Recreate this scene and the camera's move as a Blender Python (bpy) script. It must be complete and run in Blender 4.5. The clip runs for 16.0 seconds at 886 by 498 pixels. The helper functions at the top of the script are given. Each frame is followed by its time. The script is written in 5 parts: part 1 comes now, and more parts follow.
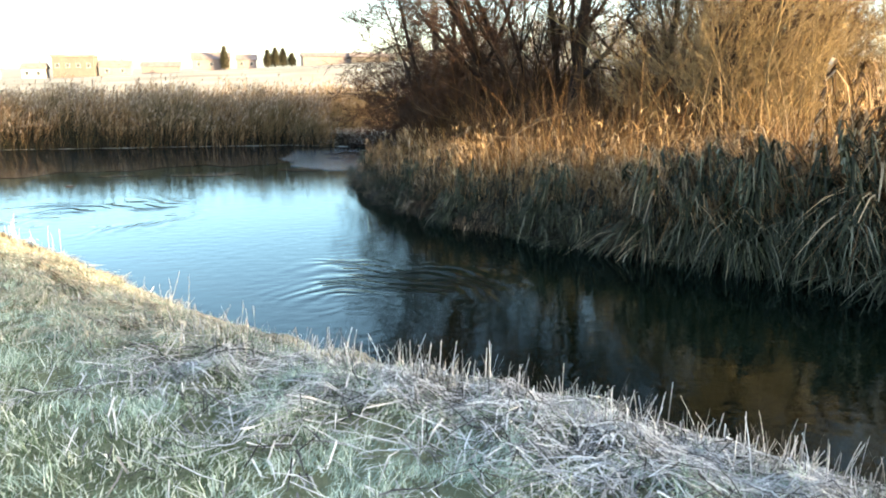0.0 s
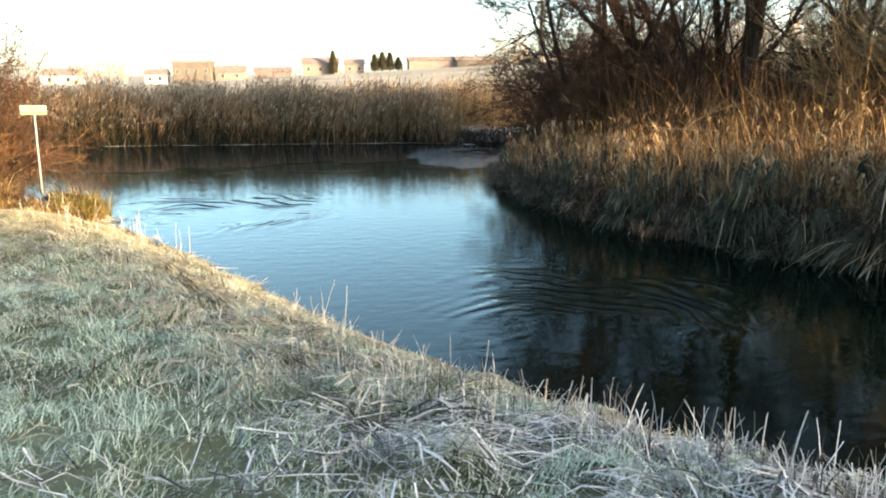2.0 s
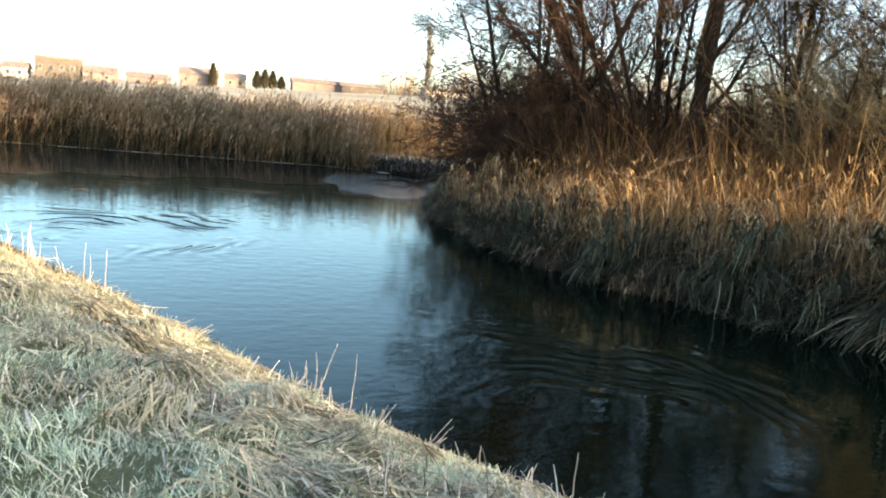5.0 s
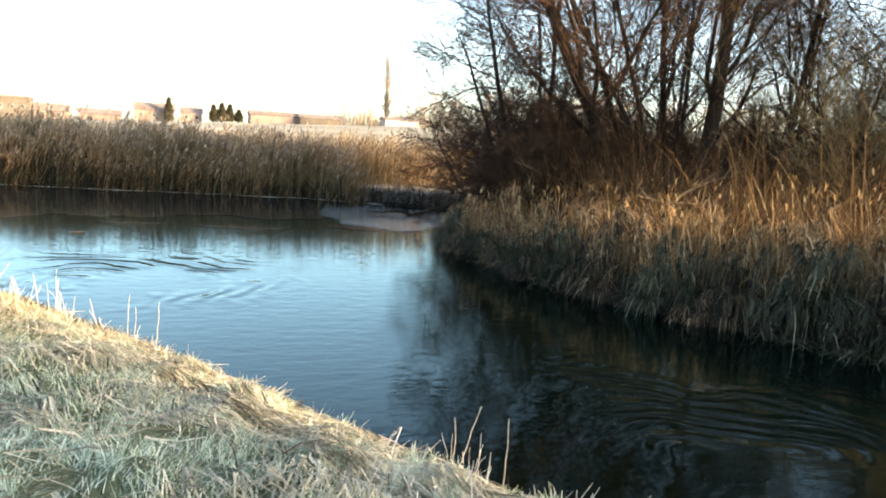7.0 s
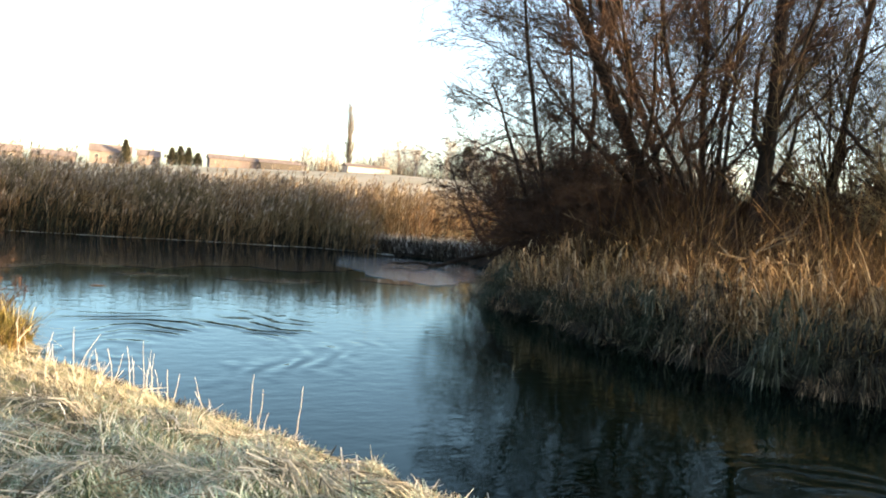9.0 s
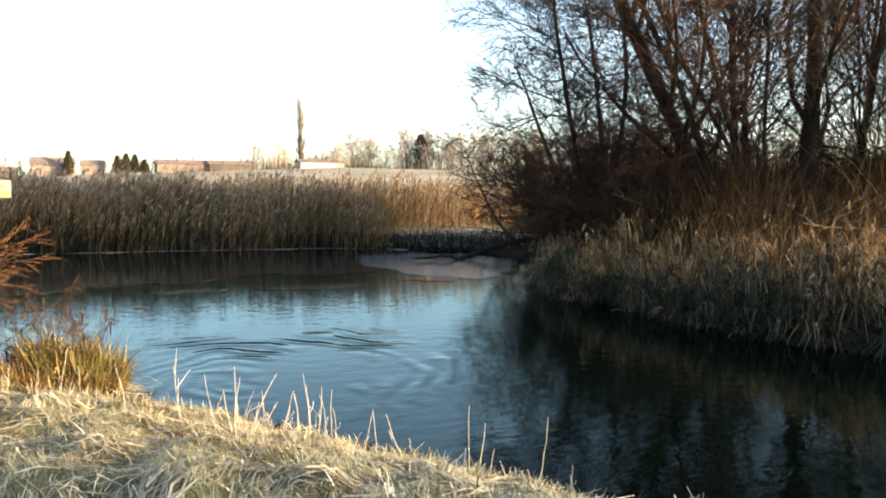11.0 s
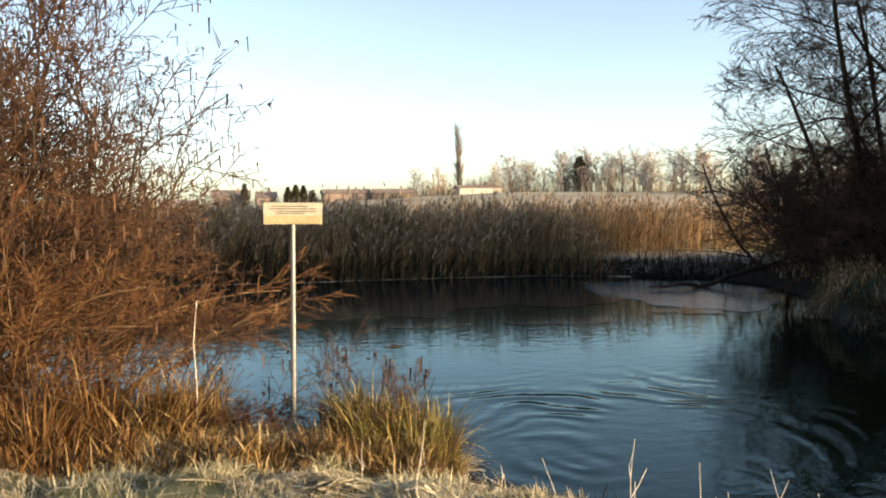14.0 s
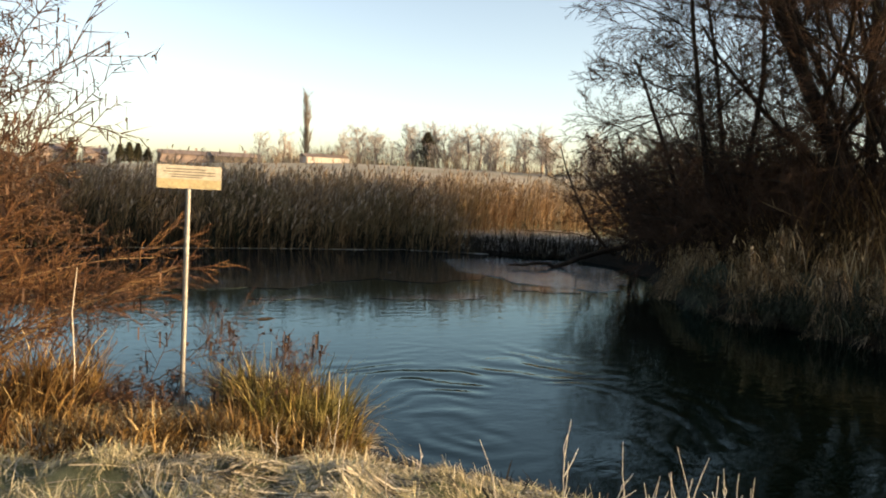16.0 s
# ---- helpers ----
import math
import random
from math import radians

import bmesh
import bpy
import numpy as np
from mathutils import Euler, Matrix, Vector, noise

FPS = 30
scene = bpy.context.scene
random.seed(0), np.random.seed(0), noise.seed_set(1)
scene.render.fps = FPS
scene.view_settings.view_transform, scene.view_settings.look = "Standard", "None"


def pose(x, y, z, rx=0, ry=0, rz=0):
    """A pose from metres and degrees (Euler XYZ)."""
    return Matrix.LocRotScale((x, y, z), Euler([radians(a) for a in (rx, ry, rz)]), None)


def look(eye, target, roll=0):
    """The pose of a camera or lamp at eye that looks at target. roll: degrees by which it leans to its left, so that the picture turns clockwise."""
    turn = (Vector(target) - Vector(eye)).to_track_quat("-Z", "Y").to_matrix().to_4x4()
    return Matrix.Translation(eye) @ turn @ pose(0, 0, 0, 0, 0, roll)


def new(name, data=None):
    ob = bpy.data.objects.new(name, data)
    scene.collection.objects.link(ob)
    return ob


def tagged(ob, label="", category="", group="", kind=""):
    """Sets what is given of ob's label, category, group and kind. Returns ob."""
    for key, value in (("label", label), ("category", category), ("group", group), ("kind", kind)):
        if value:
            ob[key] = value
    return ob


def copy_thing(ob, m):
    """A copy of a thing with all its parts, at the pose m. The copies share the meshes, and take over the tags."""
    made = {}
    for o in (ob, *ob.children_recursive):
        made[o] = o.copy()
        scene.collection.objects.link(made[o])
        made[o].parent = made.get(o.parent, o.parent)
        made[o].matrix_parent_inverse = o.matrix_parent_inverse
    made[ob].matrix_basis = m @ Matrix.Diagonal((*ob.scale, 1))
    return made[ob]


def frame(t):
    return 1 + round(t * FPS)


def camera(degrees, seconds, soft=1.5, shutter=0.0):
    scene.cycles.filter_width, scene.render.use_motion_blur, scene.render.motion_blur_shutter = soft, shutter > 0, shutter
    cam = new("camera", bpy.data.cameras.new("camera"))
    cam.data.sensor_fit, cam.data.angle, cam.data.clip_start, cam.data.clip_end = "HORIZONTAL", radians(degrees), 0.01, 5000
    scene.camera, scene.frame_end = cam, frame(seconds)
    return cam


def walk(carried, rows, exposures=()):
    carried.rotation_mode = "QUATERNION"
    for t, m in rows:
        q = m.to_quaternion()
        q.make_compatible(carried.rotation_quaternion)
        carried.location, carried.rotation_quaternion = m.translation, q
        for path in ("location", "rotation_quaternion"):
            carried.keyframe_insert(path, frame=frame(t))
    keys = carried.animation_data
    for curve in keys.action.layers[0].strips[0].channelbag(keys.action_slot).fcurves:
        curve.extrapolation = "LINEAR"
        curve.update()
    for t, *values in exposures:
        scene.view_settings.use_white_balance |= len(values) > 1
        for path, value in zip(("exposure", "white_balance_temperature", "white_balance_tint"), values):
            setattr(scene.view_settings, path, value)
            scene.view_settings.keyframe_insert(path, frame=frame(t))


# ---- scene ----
cam = camera(58.9, 16.0, soft=1.95)
PATH = [
    (0, (2.511, -3.424, 3.319), (3.006, -1.539, 2.87), 0.0),
    (0.5, (2.323, -2.908, 3.201), (2.754, -1.01, 2.74), -0.3),
    (1, (2.146, -2.253, 3.066), (2.504, -0.341, 2.601), -0.7),
    (1.5, (1.972, -1.586, 2.946), (2.258, 0.342, 2.499), 0.2),
    (2, (1.802, -0.97, 2.84), (2.052, 0.966, 2.403), -0.4),
    (2.5, (1.641, -0.592, 2.785), (1.946, 1.341, 2.372), 0.8),
    (3, (1.452, -0.209, 2.7), (1.857, 1.711, 2.311), 2.8),
    (3.5, (1.271, 0.142, 2.655), (1.754, 2.046, 2.283), 4.3),
    (3.7, (1.187, 0.285, 2.645), (1.695, 2.184, 2.276), 4.8),
    (5.8, (0.28, 1.695, 2.58), (0.887, 3.573, 2.259), 5.1),
    (6, (0.17, 1.798, 2.56), (0.79, 3.674, 2.252), 5.1),
    (6.5, (-0.117, 2.073, 2.532), (0.53, 3.945, 2.251), 4.7),
    (7, (-0.403, 2.412, 2.499), (0.267, 4.277, 2.227), 3.9),
    (7.5, (-0.738, 2.804, 2.481), (-0.043, 4.66, 2.215), 3.7),
    (8, (-1.096, 3.224, 2.467), (-0.37, 5.075, 2.243), 4.4),
    (8.5, (-1.485, 3.673, 2.466), (-0.725, 5.516, 2.301), 5.3),
    (9, (-1.937, 4.393, 2.388), (-1.164, 6.231, 2.243), 4.8),
    (9.2, (-2.091, 4.617, 2.359), (-1.306, 6.45, 2.195), 3.9),
    (11.3, (-3.661, 6.608, 2.318), (-2.77, 8.391, 2.153), 0.4),
    (11.5, (-3.762, 6.916, 2.319), (-2.867, 8.698, 2.164), 0.1),
    (12, (-3.985, 7.508, 2.287), (-3.117, 9.306, 2.17), -0.2),
    (12.5, (-4.093, 8.086, 2.252), (-3.311, 9.923, 2.142), -0.8),
    (13, (-4.309, 8.383, 2.243), (-3.622, 10.259, 2.135), -0.6),
    (13.5, (-4.531, 8.581, 2.227), (-3.937, 10.487, 2.122), -1.0),
    (14, (-4.676, 8.767, 2.236), (-4.156, 10.696, 2.128), -0.6),
    (14.5, (-4.794, 8.958, 2.218), (-4.285, 10.889, 2.114), -0.3),
    (15, (-4.954, 9.072, 2.232), (-4.371, 10.981, 2.111), 0.6),
    (15.5, (-5.076, 9.085, 2.245), (-4.335, 10.936, 2.095), 1.5),
    (16, (-5.139, 9.066, 2.25), (-4.248, 10.848, 2.078), 2.6),
]
EXPOSURES = [(0, 2.97, 7650, 4), (0.5, 3.04, 7680, 4), (1, 3.1, 7700, 4), (1.6, 2.62, 7750, 5), (2.5, 2.52, 7800, 5), (3, 2.64, 7800, 5), (6, 2.59, 7830, 5), (7, 2.66, 7840, 6), (8, 2.53, 7850, 6), (9, 2.4, 7850, 6),
             (11.5, 2.08, 7850, 5), (12.5, 1.72, 7850, 4), (13.5, 1.6, 7900, 5), (14, 1.55, 7950, 6), (15.5, 1.5, 8500, 8), (16, 1.42, 8700, 9)]
walk(cam, [(t, look(eye, target, roll)) for t, eye, target, roll in PATH], EXPOSURES)

# ---- light ----
SUN_EL, SUN_AZ = 12.0, 131.0      # degrees; azimuth clockwise from +y
world = bpy.data.worlds.new("world")
scene.world = world
world.use_nodes = True
wn = world.node_tree.nodes
sky = wn.new("ShaderNodeTexSky")
sky.sky_type = "NISHITA"
sky.sun_disc = False
sky.sun_elevation, sky.sun_rotation = radians(SUN_EL), radians(SUN_AZ)
sky.air_density, sky.dust_density, sky.ozone_density = 0.6, 1.5, 0.6
wn["Background"].inputs["Strength"].default_value = 0.15
world.node_tree.links.new(sky.outputs[0], wn["Background"].inputs[0])
sun = new("sun", bpy.data.lights.new("sun", "SUN"))
sun.data.energy, sun.data.angle, sun.data.color = 4.2, radians(0.8), (1.0, 0.73, 0.46)
_e, _a = radians(SUN_EL), radians(SUN_AZ)
sun.matrix_world = look((0, 0, 0), (-math.sin(_a) * math.cos(_e), -math.cos(_a) * math.cos(_e), -math.sin(_e)))

# ---- materials ----
def material(name, rough=0.8, metal=0.0, spec=0.3):
    m = bpy.data.materials.new(name)
    m.use_nodes = True
    b = m.node_tree.nodes["Principled BSDF"]
    b.inputs["Roughness"].default_value = rough
    b.inputs["Metallic"].default_value = metal
    b.inputs["Specular IOR Level"].default_value = spec
    return m, m.node_tree.nodes, m.node_tree.links, b


def ramp(nodes, stops):
    r = nodes.new("ShaderNodeValToRGB")
    while len(r.color_ramp.elements) < len(stops):
        r.color_ramp.elements.new(0.5)
    for e, (p, c) in zip(r.color_ramp.elements, stops):
        e.position, e.color = p, (*c, 1)
    return r


def noise_node(nodes, links, scale, detail=4, rough=0.6, stretch=None):
    co = nodes.new("ShaderNodeTexCoord")
    n = nodes.new("ShaderNodeTexNoise")
    n.inputs["Scale"].default_value, n.inputs["Detail"].default_value, n.inputs["Roughness"].default_value = scale, detail, rough
    src = co.outputs["Object"]
    if stretch:
        mp = nodes.new("ShaderNodeMapping")
        mp.inputs["Scale"].default_value = stretch
        links.new(src, mp.inputs[0])
        src = mp.outputs[0]
    links.new(src, n.inputs["Vector"])
    return n


def mix(nodes, links, fac, a, b, mode="MIX"):
    m = nodes.new("ShaderNodeMix")
    m.data_type, m.blend_type = "RGBA", mode
    for sock, v in ((0, fac), (6, a), (7, b)):
        if isinstance(v, (int, float)):
            m.inputs[sock].default_value = v
        elif isinstance(v, tuple):
            m.inputs[sock].default_value = (*v, 1)
        else:
            links.new(v, m.inputs[sock])
    return m.outputs[2]


def bump(nodes, links, bsdf, height, strength, distance):
    b = nodes.new("ShaderNodeBump")
    b.inputs["Strength"].default_value, b.inputs["Distance"].default_value = strength, distance
    links.new(height, b.inputs["Height"])
    links.new(b.outputs[0], bsdf.inputs["Normal"])


def blade_material(name, stops, patch=None, patch_scale=0.8, patch_range=(0.42, 0.62), trans=0.25, rough=0.6, tones=None):
    """Leaves and stalks: each its own tone, with larger patches of a second tone (frost or moss)."""
    m, n, l, b = material(name, rough)
    geo = n.new("ShaderNodeNewGeometry")
    r = ramp(n, stops)
    l.new(geo.outputs["Random Per Island"], r.inputs[0])
    col = r.outputs[0]
    if patch:
        nz = noise_node(n, l, patch_scale, 3)
        k = ramp(n, [(patch_range[0], (0, 0, 0)), (patch_range[1], (1, 1, 1))])
        l.new(nz.outputs[0], k.inputs[0])
        col = mix(n, l, k.outputs[0], col, mix(n, l, 0.65, col, patch))
    fine = noise_node(n, l, 60, 2)
    k2 = ramp(n, [(0.3, (0.72, 0.72, 0.72)), (0.7, (1.15, 1.15, 1.15))])
    l.new(fine.outputs[0], k2.inputs[0])
    col = mix(n, l, 1.0, col, k2.outputs[0], "MULTIPLY")
    if tones:      # each clump its own tone
        info = n.new("ShaderNodeObjectInfo")
        k3 = ramp(n, tones)
        l.new(info.outputs["Random"], k3.inputs[0])
        col = mix(n, l, 1.0, col, k3.outputs[0], "MULTIPLY")
    l.new(col, b.inputs["Base Color"])
    if trans:
        t = n.new("ShaderNodeBsdfTranslucent")
        l.new(col, t.inputs[0])
        ms = n.new("ShaderNodeMixShader")
        ms.inputs[0].default_value = trans
        l.new(b.outputs[0], ms.inputs[1])
        l.new(t.outputs[0], ms.inputs[2])
        l.new(ms.outputs[0], n["Material Output"].inputs[0])
    return m


def surface(name, stops, scale, rough=0.85, bump_at=(40, 0.5, 0.02), stretch=None, metal=0.0, spec=0.3):
    m, n, l, b = material(name, rough, metal, spec)
    nz = noise_node(n, l, scale, 6, 0.65, stretch)
    r = ramp(n, stops)
    l.new(nz.outputs[0], r.inputs[0])
    fine = noise_node(n, l, bump_at[0], 5, 0.7, stretch)
    k = ramp(n, [(0.3, (0.7, 0.7, 0.7)), (0.7, (1.2, 1.2, 1.2))])
    l.new(fine.outputs[0], k.inputs[0])
    l.new(mix(n, l, 1.0, r.outputs[0], k.outputs[0], "MULTIPLY"), b.inputs["Base Color"])
    bump(n, l, b, fine.outputs[0], bump_at[1], bump_at[2])
    return m


M_BARK = surface("bark", [(0.3, (0.012, 0.008, 0.006)), (0.55, (0.03, 0.02, 0.014)), (0.75, (0.07, 0.05, 0.034))], 3.0, 0.9, (30, 0.8, 0.02), (1, 1, 0.25))
M_TWIG = surface("twig_bark", [(0.3, (0.022, 0.011, 0.007)), (0.6, (0.058, 0.029, 0.016)), (0.8, (0.13, 0.074, 0.04))], 2.0, 0.85, (40, 0.3, 0.004))
M_TWIG_RED = surface("red_twig_bark", [(0.3, (0.018, 0.008, 0.005)), (0.46, (0.08, 0.036, 0.018)), (0.58, (0.125, 0.066, 0.03)), (0.75, (0.26, 0.175, 0.088))], 2.4, 0.8, (40, 0.3, 0.004))
M_TWIG_GOLD = surface("golden_twig_bark", [(0.3, (0.09, 0.06, 0.03)), (0.55, (0.19, 0.135, 0.065)), (0.8, (0.32, 0.245, 0.135))], 1.5, 0.8, (40, 0.3, 0.004))
M_CANE = surface("cane_bark", [(0.3, (0.1, 0.06, 0.035)), (0.55, (0.2, 0.14, 0.085)), (0.8, (0.34, 0.27, 0.19))], 2.0, 0.8, (40, 0.3, 0.004))
# frosted twigs of the skyline trees, paled further for the haze
M_FROST_HAZE_TWIG = surface("frosted_haze_twig", [(0.3, (0.22, 0.19, 0.175)), (0.7, (0.4, 0.355, 0.33))], 0.3, 0.9, (2, 0.2, 0.02))
# poplar bark likewise lightened for haze
M_POPLAR = surface("poplar_bark", [(0.3, (0.09, 0.075, 0.06)), (0.7, (0.19, 0.165, 0.14))], 0.4, 0.9, (2, 0.2, 0.02))
M_DEAD_LEAF = blade_material("dead_leaf", [(0.0, (0.02, 0.013, 0.012)), (0.6, (0.055, 0.03, 0.022)), (1.0, (0.12, 0.065, 0.04))], trans=0.2)
M_LAWN = blade_material("frosted_grass", [(0.0, (0.012, 0.03, 0.01)), (0.35, (0.13, 0.19, 0.085)), (0.65, (0.48, 0.54, 0.39)), (1.0, (0.92, 0.94, 0.85))], (0.55, 0.72, 0.62), 1.3)
M_DRY = blade_material("dry_grass", [(0.0, (0.05, 0.042, 0.023)), (0.42, (0.27, 0.235, 0.16)), (0.78, (0.54, 0.48, 0.35)), (1.0, (0.76, 0.71, 0.57))], (0.36, 0.36, 0.22), 1.5)
M_STRAW = blade_material("straw", [(0.0, (0.025, 0.02, 0.011)), (0.42, (0.19, 0.165, 0.11)), (0.75, (0.54, 0.48, 0.37)), (1.0, (0.8, 0.75, 0.62))], (0.5, 0.49, 0.39), 1.6)
M_STRAW_FROST = blade_material("frosted_straw", [(0.0, (0.02, 0.018, 0.016)), (0.33, (0.12, 0.112, 0.105)), (0.62, (0.48, 0.475, 0.46)), (1.0, (0.93, 0.93, 0.92))], (0.74, 0.75, 0.76), 2.2, (0.5, 0.7))
M_STEM = blade_material("dead_stem", [(0.0, (0.3, 0.27, 0.22)), (1.0, (0.58, 0.55, 0.5))], trans=0.0)
M_REED = blade_material("reed_leaf", [(0.0, (0.08, 0.038, 0.016)), (0.4, (0.27, 0.15, 0.07)), (0.8, (0.48, 0.315, 0.175)), (1.0, (0.64, 0.5, 0.34))], (0.13, 0.12, 0.065), 0.35, (0.38, 0.58))
M_BANK_GRASS = blade_material("bank_grass_leaf", [(0.0, (0.1, 0.055, 0.022)), (0.4, (0.35, 0.22, 0.105)), (0.8, (0.58, 0.41, 0.22)), (1.0, (0.76, 0.62, 0.43))], (0.22, 0.14, 0.06), 0.6)
# dry grass colour with the sunlight on top of the bank put in
M_SUNLIT_GOLD = blade_material("sunlit_tussock_leaf", [(0.0, (0.03, 0.017, 0.008)), (0.45, (0.17, 0.1, 0.046)), (0.8, (0.48, 0.33, 0.18)), (1.0, (0.74, 0.6, 0.42))], (0.12, 0.07, 0.03), 0.8)
# rotting leaves, and the dark blades that hold the shade at the reed foot
M_ROT_SHADE = blade_material("rotting_and_shade_leaf", [(0.0, (0.006, 0.005, 0.003)), (0.7, (0.03, 0.022, 0.013)), (1.0, (0.12, 0.1, 0.07))], trans=0.1)
M_BRAMBLE = blade_material("bramble_cane", [(0.0, (0.03, 0.014, 0.007)), (0.45, (0.12, 0.058, 0.025)), (0.8, (0.27, 0.145, 0.062)), (1.0, (0.42, 0.28, 0.14))], (0.13, 0.08, 0.03), 0.5, trans=0.2)
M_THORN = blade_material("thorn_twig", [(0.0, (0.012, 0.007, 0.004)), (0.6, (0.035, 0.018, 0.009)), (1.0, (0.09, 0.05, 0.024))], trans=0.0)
# dark olive that paints the shade on the lower part of the reeds
M_REED_SHADE = blade_material("reed_shade_leaf", [(0.0, (0.008, 0.011, 0.007)), (0.6, (0.024, 0.031, 0.018)), (1.0, (0.07, 0.075, 0.048))], trans=0.1)
M_PLUME = blade_material("reed_plume", [(0.0, (0.12, 0.08, 0.055)), (0.6, (0.32, 0.24, 0.165)), (1.0, (0.55, 0.46, 0.36))], trans=0.35)
# sedge colour kept dark for the shade on the face of the bank
M_SHADED_SEDGE = blade_material("shaded_sedge_leaf", [(0.0, (0.007, 0.005, 0.003)), (0.5, (0.035, 0.025, 0.017)), (0.78, (0.14, 0.1, 0.07)), (1.0, (0.54, 0.45, 0.36))], (0.05, 0.055, 0.03), 0.5, tones=[(0.0, (0.25, 0.3, 0.22)), (0.35, (0.6, 0.62, 0.5)), (0.6, (0.9, 0.85, 0.75)), (0.85, (1.25, 1.05, 0.85)), (1.0, (1.7, 1.5, 1.3))])
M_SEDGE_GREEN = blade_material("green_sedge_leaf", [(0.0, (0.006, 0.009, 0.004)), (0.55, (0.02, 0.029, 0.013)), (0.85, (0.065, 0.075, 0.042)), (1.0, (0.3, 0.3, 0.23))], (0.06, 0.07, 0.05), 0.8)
M_SEDGE_DRY = blade_material("dry_clump_leaf", [(0.0, (0.035, 0.02, 0.009)), (0.4, (0.13, 0.075, 0.03)), (0.75, (0.36, 0.23, 0.09)), (1.0, (0.66, 0.54, 0.32))], (0.1, 0.06, 0.02), 2.0)
M_TUFT = blade_material("tuft_leaf", [(0.0, (0.015, 0.011, 0.005)), (0.4, (0.1, 0.068, 0.022)), (0.75, (0.34, 0.25, 0.085)), (1.0, (0.66, 0.56, 0.3))], (0.12, 0.12, 0.03), 3.0)
M_RUST = blade_material("rusty_leaf", [(0.0, (0.025, 0.013, 0.007)), (0.45, (0.13, 0.063, 0.025)), (0.8, (0.34, 0.19, 0.07)), (1.0, (0.64, 0.48, 0.25))], (0.07, 0.03, 0.01), 2.5)
M_STEEL = surface("galvanised_steel", [(0.3, (0.2, 0.21, 0.22)), (0.7, (0.32, 0.32, 0.32))], 6, 0.5, (60, 0.15, 0.002), metal=0.6)
M_PLATE = surface("white_enamel", [(0.3, (0.27, 0.265, 0.24)), (0.7, (0.32, 0.315, 0.285))], 8, 0.4, (40, 0.05, 0.001))
M_PLATE_Y = surface("yellow_enamel", [(0.3, (0.25, 0.22, 0.14)), (0.7, (0.3, 0.265, 0.175))], 8, 0.4, (40, 0.05, 0.001))
M_INK = surface("sign_ink", [(0.3, (0.05, 0.05, 0.05)), (0.7, (0.08, 0.08, 0.075))], 20, 0.6, (40, 0.05, 0.001))
M_WALL = surface("render_wall", [(0.3, (0.09, 0.08, 0.074)), (0.7, (0.13, 0.115, 0.105))], 0.4, 0.9, (3, 0.2, 0.02))
M_WALL_W = surface("white_wall", [(0.3, (0.42, 0.4, 0.39)), (0.7, (0.5, 0.48, 0.47))], 0.4, 0.9, (3, 0.2, 0.02))
# brick and roof tones of the far houses, lightened for haze
M_BRICK = surface("brick_wall", [(0.3, (0.17, 0.135, 0.13)), (0.7, (0.23, 0.19, 0.18))], 0.5, 0.9, (4, 0.2, 0.02))
M_ROOF = surface("roof_tile", [(0.3, (0.13, 0.105, 0.1)), (0.7, (0.24, 0.205, 0.2))], 0.5, 0.85, (4, 0.3, 0.05))
M_GLASS = material("window_glass", 0.08, 0.0, 0.5)[0]
M_GLASS.node_tree.nodes["Principled BSDF"].inputs["Base Color"].default_value = (0.05, 0.06, 0.07, 1)
M_CONIFER = blade_material("conifer_needle", [(0.0, (0.04, 0.045, 0.03)), (1.0, (0.1, 0.09, 0.06))], trans=0.1)
M_RIM = surface("frosted_ice", [(0.35, (0.12, 0.14, 0.14)), (0.6, (0.42, 0.46, 0.46)), (0.75, (0.62, 0.65, 0.65))], 1.4, 0.7, (30, 0.4, 0.01))


def ground_material():
    m, n, l, b = material("frosty_ground", 0.95, spec=0.15)
    big = noise_node(n, l, 0.55, 5)
    r = ramp(n, [(0.3, (0.05, 0.065, 0.03)), (0.5, (0.12, 0.14, 0.075)), (0.7, (0.24, 0.27, 0.18))])
    l.new(big.outputs[0], r.inputs[0])
    fine = noise_node(n, l, 34, 8, 0.85)
    k = ramp(n, [(0.44, (0, 0, 0)), (0.58, (1, 1, 1))])
    l.new(fine.outputs[0], k.inputs[0])
    col = mix(n, l, k.outputs[0], r.outputs[0], (0.2, 0.22, 0.14))
    geo = n.new("ShaderNodeNewGeometry")
    sep = n.new("ShaderNodeSeparateXYZ")
    l.new(geo.outputs["Position"], sep.inputs[0])
    wet = n.new("ShaderNodeMapRange")      # bare wet mud along the water line
    wet.inputs["From Min"].default_value, wet.inputs["From Max"].default_value = 0.10, 0.22
    l.new(sep.outputs["Z"], wet.inputs[0])
    col = mix(n, l, wet.outputs[0], (0.03, 0.026, 0.018), col)
    sepy = n.new("ShaderNodeMapRange")      # open fields beyond the reeds, white with frost
    sepy.inputs["From Min"].default_value, sepy.inputs["From Max"].default_value = 40.0, 62.0
    l.new(sep.outputs["Y"], sepy.inputs[0])
    rime = noise_node(n, l, 0.05, 5, 0.6)
    rr = ramp(n, [(0.35, (0.2, 0.195, 0.155)), (0.65, (0.34, 0.32, 0.28))])
    l.new(rime.outputs[0], rr.inputs[0])
    col = mix(n, l, sepy.outputs[0], col, rr.outputs[0])
    zone = n.new("ShaderNodeAttribute")      # near-black ground that carries the shade under sedge and stalks
    zone.attribute_name = "gap_shade"
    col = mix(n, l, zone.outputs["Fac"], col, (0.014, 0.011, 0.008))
    l.new(col, b.inputs["Base Color"])
    bump(n, l, b, fine.outputs[0], 0.8, 0.04)
    return m


